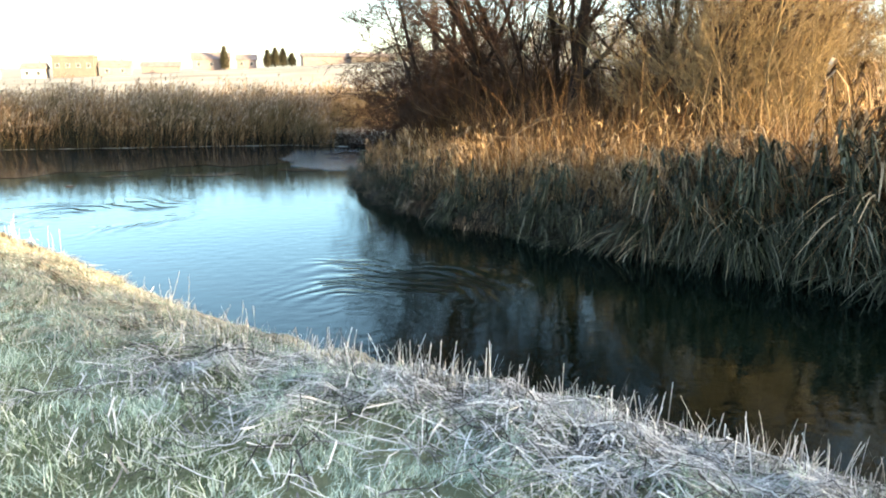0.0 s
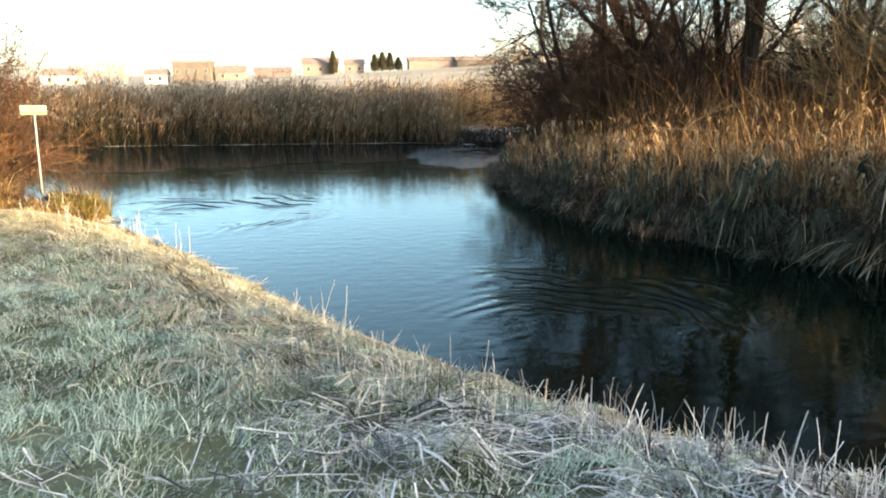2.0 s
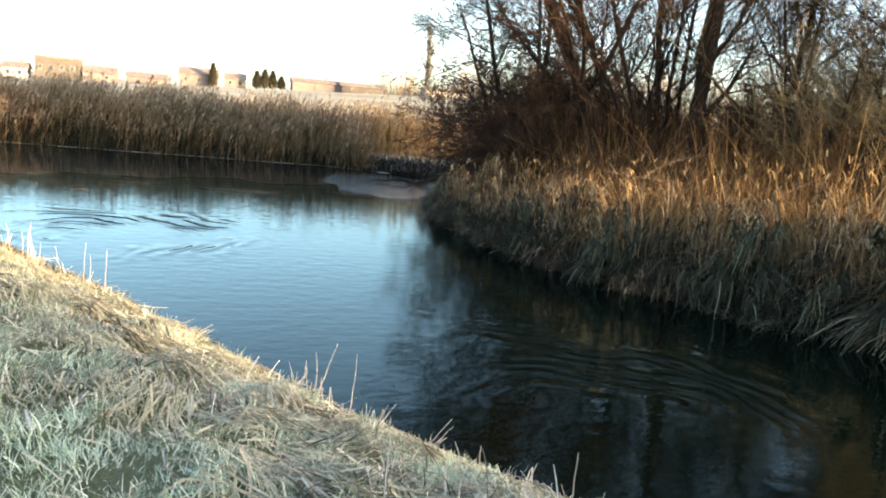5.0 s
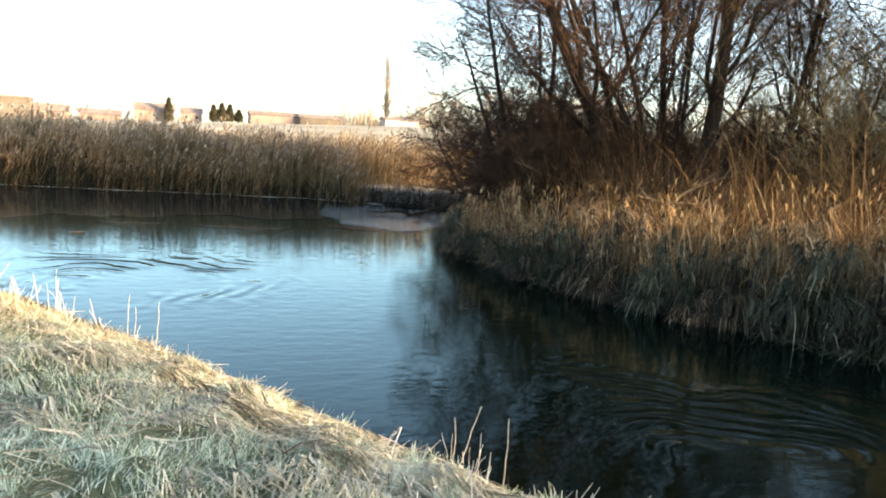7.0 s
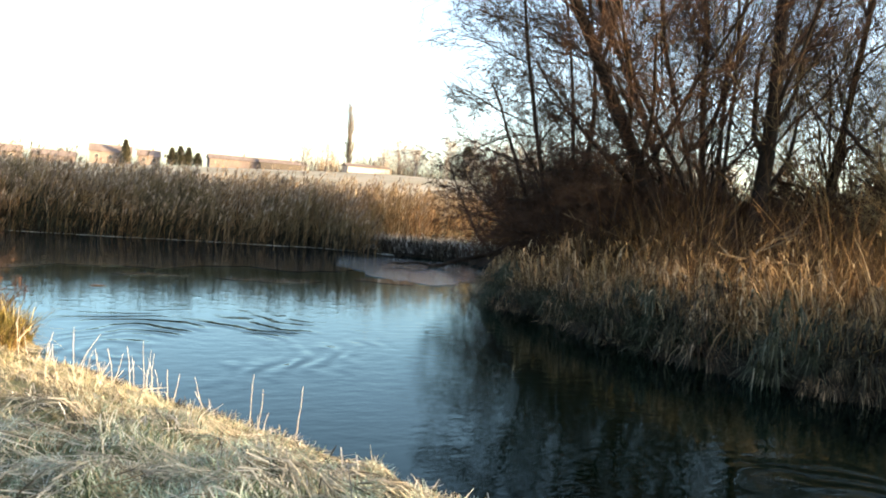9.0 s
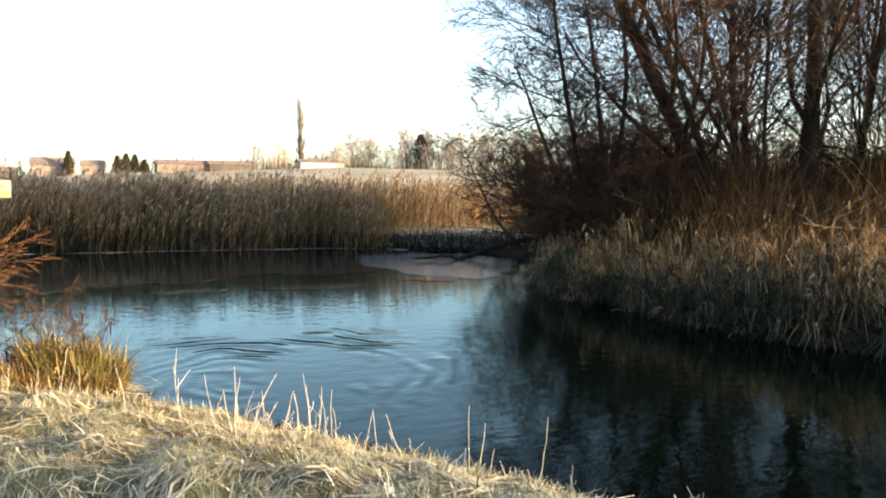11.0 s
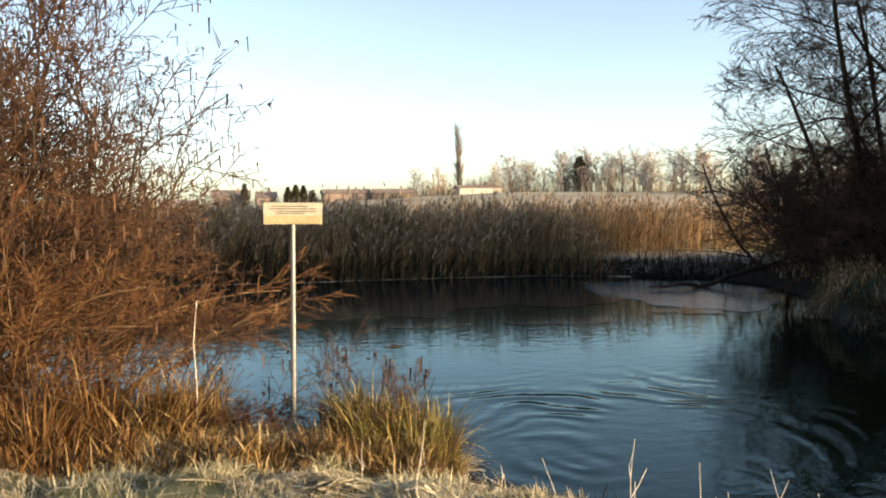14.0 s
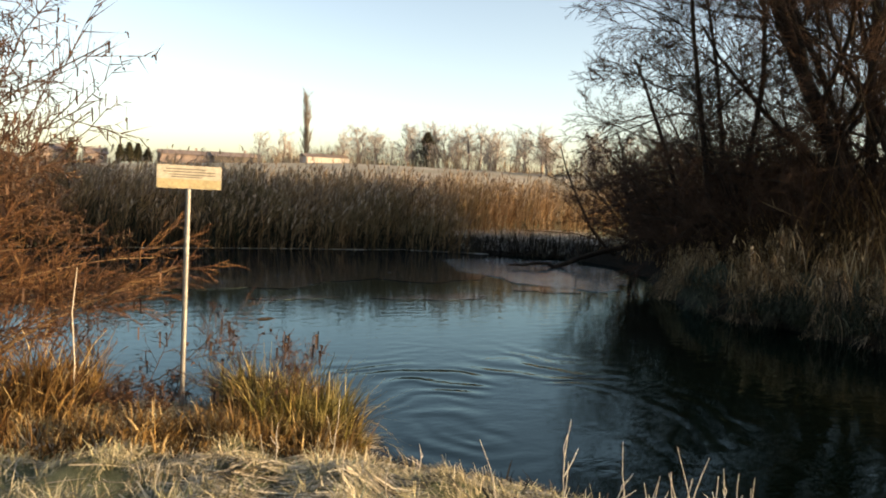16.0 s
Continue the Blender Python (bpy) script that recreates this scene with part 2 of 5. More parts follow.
def water_material():
    m, n, l, b = material("pond_water", 0.04, spec=0.46)
    b.inputs["Specular IOR Level"].default_value = 0.0
    b.inputs["Roughness"].default_value = 1.0
    b.inputs["Base Color"].default_value = (0.0006, 0.0022, 0.0018, 1)
    gloss = n.new("ShaderNodeBsdfGlossy")
    gloss.inputs["Color"].default_value = (0.73, 0.93, 0.95, 1)
    gloss.inputs["Roughness"].default_value = 0.04
    fres = n.new("ShaderNodeFresnel")
    fres.inputs["IOR"].default_value = 1.33
    ms = n.new("ShaderNodeMixShader")
    l.new(fres.outputs[0], ms.inputs[0])
    l.new(b.outputs[0], ms.inputs[1])
    l.new(gloss.outputs[0], ms.inputs[2])
    l.new(ms.outputs[0], n["Material Output"].inputs[0])
    co = n.new("ShaderNodeNewGeometry")
    total = None
    # swirling ripples of the open water, fading out with distance from their middle
    for cx, cy, radius, wave, amp in ((5.0, 8.6, 2.6, 0.36, 0.65), (-0.6, 16.0, 3.3, 0.42, 0.5)):
        sub = n.new("ShaderNodeVectorMath")
        sub.operation = "SUBTRACT"
        l.new(co.outputs["Position"], sub.inputs[0])
        sub.inputs[1].default_value = (cx, cy, 0)
        warp = noise_node(n, l, 0.45, 2, 0.5)
        wc = n.new("ShaderNodeVectorMath")
        wc.operation = "MULTIPLY_ADD"
        l.new(warp.outputs["Color"], wc.inputs[0])
        wc.inputs[1].default_value = (2.2, 2.2, 0)
        l.new(sub.outputs[0], wc.inputs[2])
        ln = n.new("ShaderNodeVectorMath")
        ln.operation = "LENGTH"
        l.new(sub.outputs[0], ln.inputs[0])
        wv = n.new("ShaderNodeTexWave")
        wv.wave_type, wv.rings_direction = "RINGS", "Z"
        wv.inputs["Scale"].default_value = 0.314 / wave
        wv.inputs["Distortion"].default_value = 7.0
        wv.inputs["Detail"].default_value = 2
        wv.inputs["Detail Scale"].default_value = 0.6
        l.new(wc.outputs[0], wv.inputs["Vector"])
        fade = n.new("ShaderNodeMapRange")
        fade.interpolation_type = "SMOOTHSTEP"
        fade.inputs["From Min"].default_value, fade.inputs["From Max"].default_value = radius, radius * 0.35
        fade.inputs["To Max"].default_value = amp
        l.new(ln.outputs["Value"], fade.inputs[0])
        gap = noise_node(n, l, 0.55, 2, 0.5)
        gr = n.new("ShaderNodeMapRange")
        gr.inputs["From Min"].default_value, gr.inputs["From Max"].default_value = 0.42, 0.6
        l.new(gap.outputs[0], gr.inputs[0])
        gm = n.new("ShaderNodeMath")
        gm.operation = "MULTIPLY"
        l.new(gr.outputs[0], gm.inputs[0])
        l.new(fade.outputs[0], gm.inputs[1])
        mul = n.new("ShaderNodeMath")
        mul.operation = "MULTIPLY"
        l.new(wv.outputs["Fac"], mul.inputs[0])
        l.new(gm.outputs[0], mul.inputs[1])
        if total is None:
            total = mul.outputs[0]
        else:
            add = n.new("ShaderNodeMath")
            l.new(total, add.inputs[0])
            l.new(mul.outputs[0], add.inputs[1])
            total = add.outputs[0]
    nz = noise_node(n, l, 3.2, 3, 0.5, (1, 1.6, 1))
    sc = n.new("ShaderNodeMath")
    sc.operation = "MULTIPLY_ADD"
    l.new(nz.outputs[0], sc.inputs[0])
    sc.inputs[1].default_value = 0.22
    l.new(total, sc.inputs[2])
    bump(n, l, b, sc.outputs[0], 1.0, 0.022)
    wavy = b.inputs["Normal"].links[0].from_socket
    l.new(wavy, gloss.inputs["Normal"])
    l.new(wavy, fres.inputs["Normal"])
    return m


def ice_material():
    m, n, l, b = material("thin_ice", 0.12, spec=0.5)
    b.inputs["IOR"].default_value = 1.31
    b.inputs["Specular Tint"].default_value = (0.76, 0.93, 0.96, 1)
    nz = noise_node(n, l, 1.2, 6, 0.65)
    r = ramp(n, [(0.4, (0.006, 0.008, 0.009)), (0.62, (0.014, 0.018, 0.02)), (0.78, (0.07, 0.08, 0.085))])
    l.new(nz.outputs[0], r.inputs[0])
    l.new(r.outputs[0], b.inputs["Base Color"])
    rr = n.new("ShaderNodeMapRange")
    rr.inputs["To Min"].default_value, rr.inputs["To Max"].default_value = 0.03, 0.14
    l.new(nz.outputs[0], rr.inputs[0])
    l.new(rr.outputs[0], b.inputs["Roughness"])
    bump(n, l, b, nz.outputs[0], 0.15, 0.01)
    return m


# frosted ice whose pale base colour stands in for reflected sky
M_ICE_PALE = surface("sky_reflection_ice", [(0.38, (0.05, 0.065, 0.072)), (0.55, (0.11, 0.135, 0.145)), (0.72, (0.2, 0.235, 0.245))], 0.7, 0.16, (25, 0.05, 0.004), spec=0.5)
M_ICE_PALE.node_tree.nodes["Principled BSDF"].inputs["Specular Tint"].default_value = (0.74, 0.92, 1.0, 1)
M_GROUND, M_WATER, M_ICE = ground_material(), water_material(), ice_material()

# ---- mesh helpers ----
def mesh_np(name, verts, quads=None, tris=None, mat=None, smooth=False):
    """A mesh from arrays of corners, four- and three-sided faces."""
    me = bpy.data.meshes.new(name)
    quads = np.zeros((0, 4), int) if quads is None else np.asarray(quads)
    tris = np.zeros((0, 3), int) if tris is None else np.asarray(tris)
    loops = np.concatenate([quads.ravel(), tris.ravel()]).astype(np.int32)
    starts = np.concatenate([np.arange(len(quads)) * 4, len(quads) * 4 + np.arange(len(tris)) * 3]).astype(np.int32)
    me.vertices.add(len(verts))
    me.vertices.foreach_set("co", np.asarray(verts, dtype=np.float32).ravel())
    me.loops.add(len(loops))
    me.loops.foreach_set("vertex_index", loops)
    me.polygons.add(len(starts))
    me.polygons.foreach_set("loop_start", starts)
    if smooth:
        me.polygons.foreach_set("use_smooth", np.ones(len(starts), dtype=bool))
    me.update(calc_edges=True)
    me.validate()
    if mat:
        me.materials.append(mat)
    return me


def part(name, me, parent=None, label="", kind=""):
    ob = new(name, me)
    ob.parent = parent
    return tagged(ob, label, kind=kind)


def bm_mesh(name, bm, mat):
    me = bpy.data.meshes.new(name)
    bm.to_mesh(me)
    bm.free()
    me.materials.append(mat)
    return me


def box_mesh(name, size, centre, mat, bevel=0.0):
    bm = bmesh.new()
    bmesh.ops.create_cube(bm, size=1.0, matrix=Matrix.Translation(centre) @ Matrix.Diagonal((*size, 1)))
    if bevel:
        bmesh.ops.bevel(bm, geom=list(bm.edges), offset=bevel, segments=2, affect="EDGES")
    return bm_mesh(name, bm, mat)


def blade_arrays(rng, roots, length, width, angle, bend, droop, seg=3, taper=0.9):
    """Tapered curved blades. bend: how far the tip leans out; droop: how far it sinks again."""
    n = len(roots)
    s = np.linspace(0, 1, seg + 1)[None, :]
    d = np.stack([np.cos(angle), np.sin(angle)], 1)
    out = length[:, None] * (bend[:, None] * s ** 1.6)
    up = length[:, None] * (s * np.sqrt(np.clip(1 - (bend[:, None] * 0.8) ** 2, 0.05, 1)) - droop[:, None] * s ** 2.4)
    side = np.stack([-d[:, 1], d[:, 0]], 1)
    turn = rng.uniform(-0.9, 0.9, n)
    side = side * np.cos(turn)[:, None] + d * np.sin(turn)[:, None]
    w = width[:, None] * 0.5 * (1 - taper * s ** 1.5)
    mid = np.empty((n, seg + 1, 3))
    mid[:, :, 0] = roots[:, 0:1] + d[:, 0:1] * out
    mid[:, :, 1] = roots[:, 1:2] + d[:, 1:2] * out
    mid[:, :, 2] = roots[:, 2:3] + up
    off = np.zeros((n, seg + 1, 3))
    off[:, :, 0], off[:, :, 1] = side[:, 0:1] * w, side[:, 1:2] * w
    v = np.stack([mid - off, mid + off], 2).reshape(-1, 3)
    base = (np.arange(n) * (seg + 1) * 2)[:, None] + np.arange(seg)[None, :] * 2
    base = base.ravel()
    q = np.stack([base, base + 1, base + 3, base + 2], 1)
    return v, q


def join_arrays(pieces):
    vs, qs, k = [], [], 0
    for v, q in pieces:
        vs.append(v)
        qs.append(q + k)
        k += len(v)
    return np.concatenate(vs), np.concatenate(qs)


def tube_arrays(polys, sides):
    """Tapered tubes round polylines that all have the same number of points: polys is (N, K, 4), x y z radius."""
    p = np.asarray(polys, float)
    n, k = p.shape[:2]
    c = p[:, :, :3]
    t = np.gradient(c, axis=1)
    t /= np.linalg.norm(t, axis=2, keepdims=True) + 1e-9
    ref = np.where(np.abs(t[:, :1, 2:3]) > 0.8, np.array([1.0, 0.2, 0]), np.array([0.1, 0.2, 1.0]))
    u = np.cross(t, np.broadcast_to(ref, t.shape))
    u /= np.linalg.norm(u, axis=2, keepdims=True) + 1e-9
    w = np.cross(t, u)
    a = np.arange(sides) * 2 * np.pi / sides
    v = c[:, :, None] + p[:, :, 3:4][:, :, None] * (u[:, :, None] * np.cos(a)[:, None] + w[:, :, None] * np.sin(a)[:, None])
    idx = np.arange(n * k * sides).reshape(n, k, sides)
    lo, hi = idx[:, :-1], idx[:, 1:]
    q = np.stack([lo, np.roll(lo, -1, 2), np.roll(hi, -1, 2), hi], -1).reshape(-1, 4)
    return v.reshape(-1, 3), q


def tubes_mesh(name, polys, sides, mat):
    groups, ends = {}, []
    for p in polys:
        if len(p) == 2 and sides == 3:
            ends.append(p)
        else:
            groups.setdefault(len(p), []).append(p)
    v, q, tris = np.zeros((0, 3)), np.zeros((0, 4), int), None
    if groups:
        v, q = join_arrays([tube_arrays(np.array(g), sides) for g in groups.values()])
    if ends:      # short twigs run out to a point
        e = np.array(ends)
        t, _ = tube_arrays(e, 3)
        t = t.reshape(len(e), 2, 3, 3)
        cone = np.concatenate([t[:, 0], e[:, 1:2, :3]], 1).reshape(-1, 3)
        b = (np.arange(len(e)) * 4 + len(v))[:, None]
        tris = np.concatenate([b + np.array([[0, 1, 3]]), b + np.array([[1, 2, 3]]), b + np.array([[2, 0, 3]])])
        v = np.concatenate([v, cone])
    return mesh_np(name, v, q, tris, mat=mat, smooth=True)


# ---- the lie of the land ----
NEAR = np.array([(70, -110), (20, -34), (11.4, -14), (8.6, -2.0), (7.0, 1.0), (6.5, 1.8), (5.8, 2.7), (4.8, 3.6), (3.7, 4.7), (3.0, 5.6), (2.3, 6.5), (1.6, 7.5), (1.1, 8.4), (0.5, 9.5),
                 (-0.1, 10.5), (-0.7, 11.5), (-1.4, 12.5), (-2.15, 13.85), (-2.7, 14.3), (-3.0, 14.75), (-2.8, 15.3), (-3.2, 16.1), (-4.4, 16.6), (-5.4, 16.5), (-6.3, 16.9), (-7.3, 18.0), (-9, 19.6), (-13, 21.5), (-20, 23.5), (-60, 30)], float)
FAR = np.array([(-60, 46), (-20, 36), (-8, 33.0), (-4, 32.6), (0, 32.4), (4.8, 32.0), (7.5, 30.6), (9.3, 29.3), (9.5, 27.2), (8.6, 24.6), (6.6, 22), (5.9, 20), (6.05, 18), (6.2, 16), (6.55, 13.6), (7.4, 12.0),
                (8.3, 10.7), (9.5, 9.2), (11.4, 7.4), (13.6, 4.6), (15.6, 0), (17.6, -6), (20.5, -14), (70, -90)], float)


def along(line, x, y):
    """Distance to a line of points, and the y of the nearest place on it."""
    best = np.full(x.shape, 1e9)
    for a, b in zip(line[:-1], line[1:]):
        ab = b - a
        t = np.clip(((x - a[0]) * ab[0] + (y - a[1]) * ab[1]) / (ab @ ab), 0, 1)
        best = np.minimum(best, np.hypot(x - a[0] - t * ab[0], y - a[1] - t * ab[1]))
    return best


def in_water(x, y):
    poly = np.concatenate([NEAR, FAR])
    c = np.zeros(x.shape, bool)
    for a, b in zip(poly, np.roll(poly, -1, 0)):
        hit = (a[1] > y) != (b[1] > y)
        c ^= hit & (x < (b[0] - a[0]) * (y - a[1]) / (b[1] - a[1] + 1e-12) + a[0])
    return c


def wobble(x, y):
    return (np.sin(x * 1.7 + y * 0.6) + np.sin(y * 2.1 - x * 0.9 + 1.3) + np.sin(x * 3.7 - y * 3.1 + 0.4) * 0.6) / 2.6


def land(x, y):
    x, y = np.asarray(x, float), np.asarray(y, float)
    dn, df = along(NEAR, x, y), along(FAR, x, y)
    wet = in_water(x, y)
    near_side = (dn < df)
    top = np.interp(y, [-6, -3, 2.5, 4, 7, 12, 13.4, 15.5, 17, 30], [1.75, 1.6, 1.2, 1.02, 0.85, 0.52, 0.44, 0.3, 0.28, 0.45])
    rise = top * (1 - np.exp(-np.maximum(dn, 0) / (0.5 + top * 1.05)))
    rise = rise * (1 - 0.55 * np.exp(-np.maximum(dn, 0) / 0.5))
    zn = 0.06 + rise * 1.08 - 0.22 * np.clip((dn - 2.6) / 2.2, 0, 1)
    topf = np.interp(y, [5, 9, 12, 20, 28, 32], [1.3, 1.15, 0.9, 0.8, 0.5, 0.35])
    zf = 0.06 + topf * (1 - np.exp(-df / 1.1)) + np.minimum(df, 30) * 0.004
    z = np.where(near_side, zn, zf)
    z = z + wobble(x, y) * 0.05 * np.clip(np.minimum(dn, df) / 0.6, 0, 1) * np.clip(1.5 - np.hypot(x, y - 15) / 60, 0, 1)
    z = z + near_side * 0.06 * (np.sin(x * 5.3 + y * 2.2) * np.sin(y * 4.7 - x * 2.9) + 0.6 * np.sin(x * 9.1) * np.sin(y * 8.3 + 1)) * np.clip(dn / 0.5, 0, 1) * np.clip((4.5 - dn) / 2, 0.25, 1)
    bed = -0.08 - 0.8 * (1 - np.exp(-np.minimum(dn, df) / 1.2))
    z = np.where(wet, bed, z)
    far = np.clip((y - 60) / 190, 0, 1)
    return z + far * far * (3 - 2 * far) * np.clip(2.2 + x * 0.05, -0.6, 6) * np.clip((900 - y) / 500, 0, 1)


def spread(lo, hi, step, reach, growth=1.22):
    core = list(np.arange(lo, hi + 1e-6, step))
    d, p = step, hi
    while p < reach:
        d *= growth
        p += d
        core.append(p)
    d, p = step, lo
    while p > -reach:
        d *= growth
        p -= d
        core.insert(0, p)
    return np.array(core)


gx, gy = spread(-13, 19, 0.25, 3500), spread(-8, 40, 0.25, 3500)
X, Y = np.meshgrid(gx, gy)
Z = land(X, Y)
ids = np.arange(X.size).reshape(X.shape)
gq = np.stack([ids[:-1, :-1], ids[:-1, 1:], ids[1:, 1:], ids[1:, :-1]], -1).reshape(-1, 4)
# ground colour darkened for the shade under the bank sedge
shade_mask = np.clip(1.3 - along(FAR, X, Y) / 3.0, 0, 1) * (along(FAR, X, Y) < along(NEAR, X, Y))
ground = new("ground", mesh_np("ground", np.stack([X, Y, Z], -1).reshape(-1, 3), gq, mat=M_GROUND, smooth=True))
# same painted shade for the gaps under the heaped stalks
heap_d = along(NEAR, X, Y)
shade_mask = np.maximum(shade_mask, 0.9 * np.clip(1.25 - np.abs(heap_d - 1.5) / 1.15, 0, 1) * np.clip((3.6 - Y) / 1.4, 0, 1) * np.clip((Y + 3.5) / 1.0, 0, 1) * ~in_water(X, Y) * (heap_d < along(FAR, X, Y)))
gap_shade = ground.data.attributes.new("gap_shade", "FLOAT", "POINT")
gap_shade.data.foreach_set("value", shade_mask.astype(np.float32).ravel())
tagged(ground, "frost-covered grassy banks and open fields", "ground", kind="structure")

bm = bmesh.new()
nrm_v = [bm.verts.new((x, y, 0.0)) for x, y in ((-62, -72), (74, -72), (74, 48), (-62, 48))]
bm.faces.new(nrm_v)
water = tagged(new("water", bm_mesh("water", bm, M_WATER)), "still dark pond water with soft ripples", "water", kind="structure")

# ---- reeds, sedge and grass ----
def scatter(rng, n, x0, x1, y0, y1):
    return rng.uniform(x0, x1, n), rng.uniform(y0, y1, n)


def put_on(x, y, sink=0.01):
    return np.stack([x, y, land(x, y) - sink], 1)


def stuff(name, pieces, mats, label, category):
    v, q = join_arrays(pieces)
    return tagged(new(name, mesh_np(name, v, q, mat=mats)), label, category, kind="stuff")


def lying(rng, x, y, length, width, angle, lo, hi):
    """Flat straws that lie along the ground, each end at its own small height over it."""
    n = len(x)
    s = np.array([0.0, 0.5, 1.0])
    cx, cy = np.cos(angle), np.sin(angle)
    px = x[:, None] + cx[:, None] * length[:, None] * s
    py = y[:, None] + cy[:, None] * length[:, None] * s
    bow = rng.normal(0, 0.06, n) * length
    px[:, 1] -= cy * bow
    py[:, 1] += cx * bow
    pz = np.maximum(land(px, py), 0.02) + rng.uniform(lo, hi, (n, 3))
    mid = np.stack([px, py, pz], -1)
    w = width[:, None] * np.array([0.5, 0.5, 0.2])
    off = np.stack([-cy[:, None] * w, cx[:, None] * w, rng.uniform(-0.6, 0.6, (n, 1)) * w], -1)
    v = np.stack([mid - off, mid + off], 2).reshape(-1, 3)
    base = ((np.arange(n) * 6)[:, None] + np.array([0, 2])[None, :]).ravel()
    return v, np.stack([base, base + 1, base + 3, base + 2], 1)


def far_reeds():
    rng = np.random.default_rng(11)
    x, y = scatter(rng, 30000, -24, 20, 30.5, 41)
    d = along(FAR, x, y)
    keep = (~in_water(x, y) | (d < 0.35)) & (y > 30.0) & (rng.random(len(x)) < np.clip(1.15 - d / 9, 0.12, 1)) & ~((x > 6.6) & (y < 33.0))
    x, y, d = x[keep], y[keep], d[keep]
    n = len(x)
    r = put_on(x, y)
    lump = wobble(x * 0.9, y * 0.7) + 0.6 * wobble(y * 2.1, x * 2.6)
    h = rng.normal(1.56, 0.22, n) * (1 + 0.2 * lump) * np.clip(0.75 + d * 0.3, 0.75, 1.0) * np.where(rng.random(n) < 0.12, 1.2, 1.0)
    ang = rng.normal(0.2, 0.8, n) + 0.8 * lump
    stems = blade_arrays(rng, r, h, np.full(n, 0.014), ang, np.abs(rng.normal(0.16, 0.18, n)), np.zeros(n), 3, 0.5)
    leaves, low = [], []
    # lower leaves, most of all at the left, take the painted shade colour
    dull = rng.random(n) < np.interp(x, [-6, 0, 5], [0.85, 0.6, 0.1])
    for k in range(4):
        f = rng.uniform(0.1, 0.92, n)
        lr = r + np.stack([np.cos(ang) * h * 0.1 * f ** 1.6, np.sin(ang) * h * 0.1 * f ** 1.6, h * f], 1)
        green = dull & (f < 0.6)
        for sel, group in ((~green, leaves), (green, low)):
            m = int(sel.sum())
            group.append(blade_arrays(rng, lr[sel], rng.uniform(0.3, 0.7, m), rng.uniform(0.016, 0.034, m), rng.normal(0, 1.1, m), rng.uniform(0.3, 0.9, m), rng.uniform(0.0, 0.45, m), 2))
    stuff("reed_leaves", low, M_REED_SHADE, "lower reed leaves coloured dark olive for the shade on them", "reeds")
    stuff("reed_bed", [stems, *leaves], M_REED, "tall dry tan reeds crowded along the water", "reeds")
    pl = r + np.stack([np.cos(ang) * h * 0.1, np.sin(ang) * h * 0.1, h * 0.97], 1)
    sel = rng.random(n) < 0.8
    m = int(sel.sum())
    plume = [blade_arrays(rng, pl[sel], rng.uniform(0.18, 0.34, m), rng.uniform(0.028, 0.052, m), rng.normal(0.6, 0.9, m), rng.uniform(0.3, 0.9, m), rng.uniform(0.1, 0.5, m), 3, 0.9) for _ in range(3)]
    stuff("reed_plumes", plume, M_PLUME, "feathery brown reed plumes above the reed bed", "reeds")
    # dark rotting leaves standing in for the shade along the foot of the reeds
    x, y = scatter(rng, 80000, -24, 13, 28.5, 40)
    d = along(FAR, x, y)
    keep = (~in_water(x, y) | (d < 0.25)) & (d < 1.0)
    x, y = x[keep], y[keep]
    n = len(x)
    stuff("reed_foot_shade", [blade_arrays(rng, put_on(x, y), rng.uniform(0.3, 0.85, n) * np.interp(x, [-4, 4], [1.5, 1.0]), rng.uniform(0.016, 0.04, n), rng.uniform(0, 6.3, n), rng.uniform(0.2, 0.9, n), rng.uniform(0.0, 0.6, n), 3)], M_ROT_SHADE, "dark rotting leaves standing in for shade at the reed foot", "reeds")
    # dark sedge for the reeds' shade, taller towards the open end of the pond
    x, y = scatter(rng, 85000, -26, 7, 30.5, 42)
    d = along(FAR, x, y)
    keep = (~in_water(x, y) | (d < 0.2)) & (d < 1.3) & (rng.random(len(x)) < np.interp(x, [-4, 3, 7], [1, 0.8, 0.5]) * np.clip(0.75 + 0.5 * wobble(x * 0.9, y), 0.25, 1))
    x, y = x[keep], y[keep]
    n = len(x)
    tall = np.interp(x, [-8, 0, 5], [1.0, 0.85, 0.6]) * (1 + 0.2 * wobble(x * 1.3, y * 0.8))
    stuff("reed_shade_sedge", [blade_arrays(rng, put_on(x, y), rng.uniform(0.6, 1.35, n) * tall, rng.uniform(0.014, 0.03, n), rng.normal(-1.5, 1.2, n), rng.uniform(0.1, 0.6, n), rng.uniform(0.0, 0.5, n), 3)], M_REED_SHADE, "dark olive sedge added for the shade on the lower reeds", "sedge")
    # low frosted grass on the bare corner of the far bank
    x, y = scatter(rng, 16000, 6.0, 12.5, 29.0, 34.5)
    d = along(FAR, x, y)
    keep = ~in_water(x, y) & (d > 0.1) & (rng.random(len(x)) < 0.75 + 0.3 * wobble(x * 2, y * 2))
    x, y = x[keep], y[keep]
    n = len(x)
    stuff("corner_grass", [blade_arrays(rng, put_on(x, y), rng.uniform(0.12, 0.4, n), rng.uniform(0.012, 0.022, n), rng.uniform(0, 6.3, n), rng.uniform(0.4, 1.0, n), rng.uniform(0.1, 0.5, n), 3)], M_STRAW_FROST, "low frosted grass on the far corner of the bank", "grass")


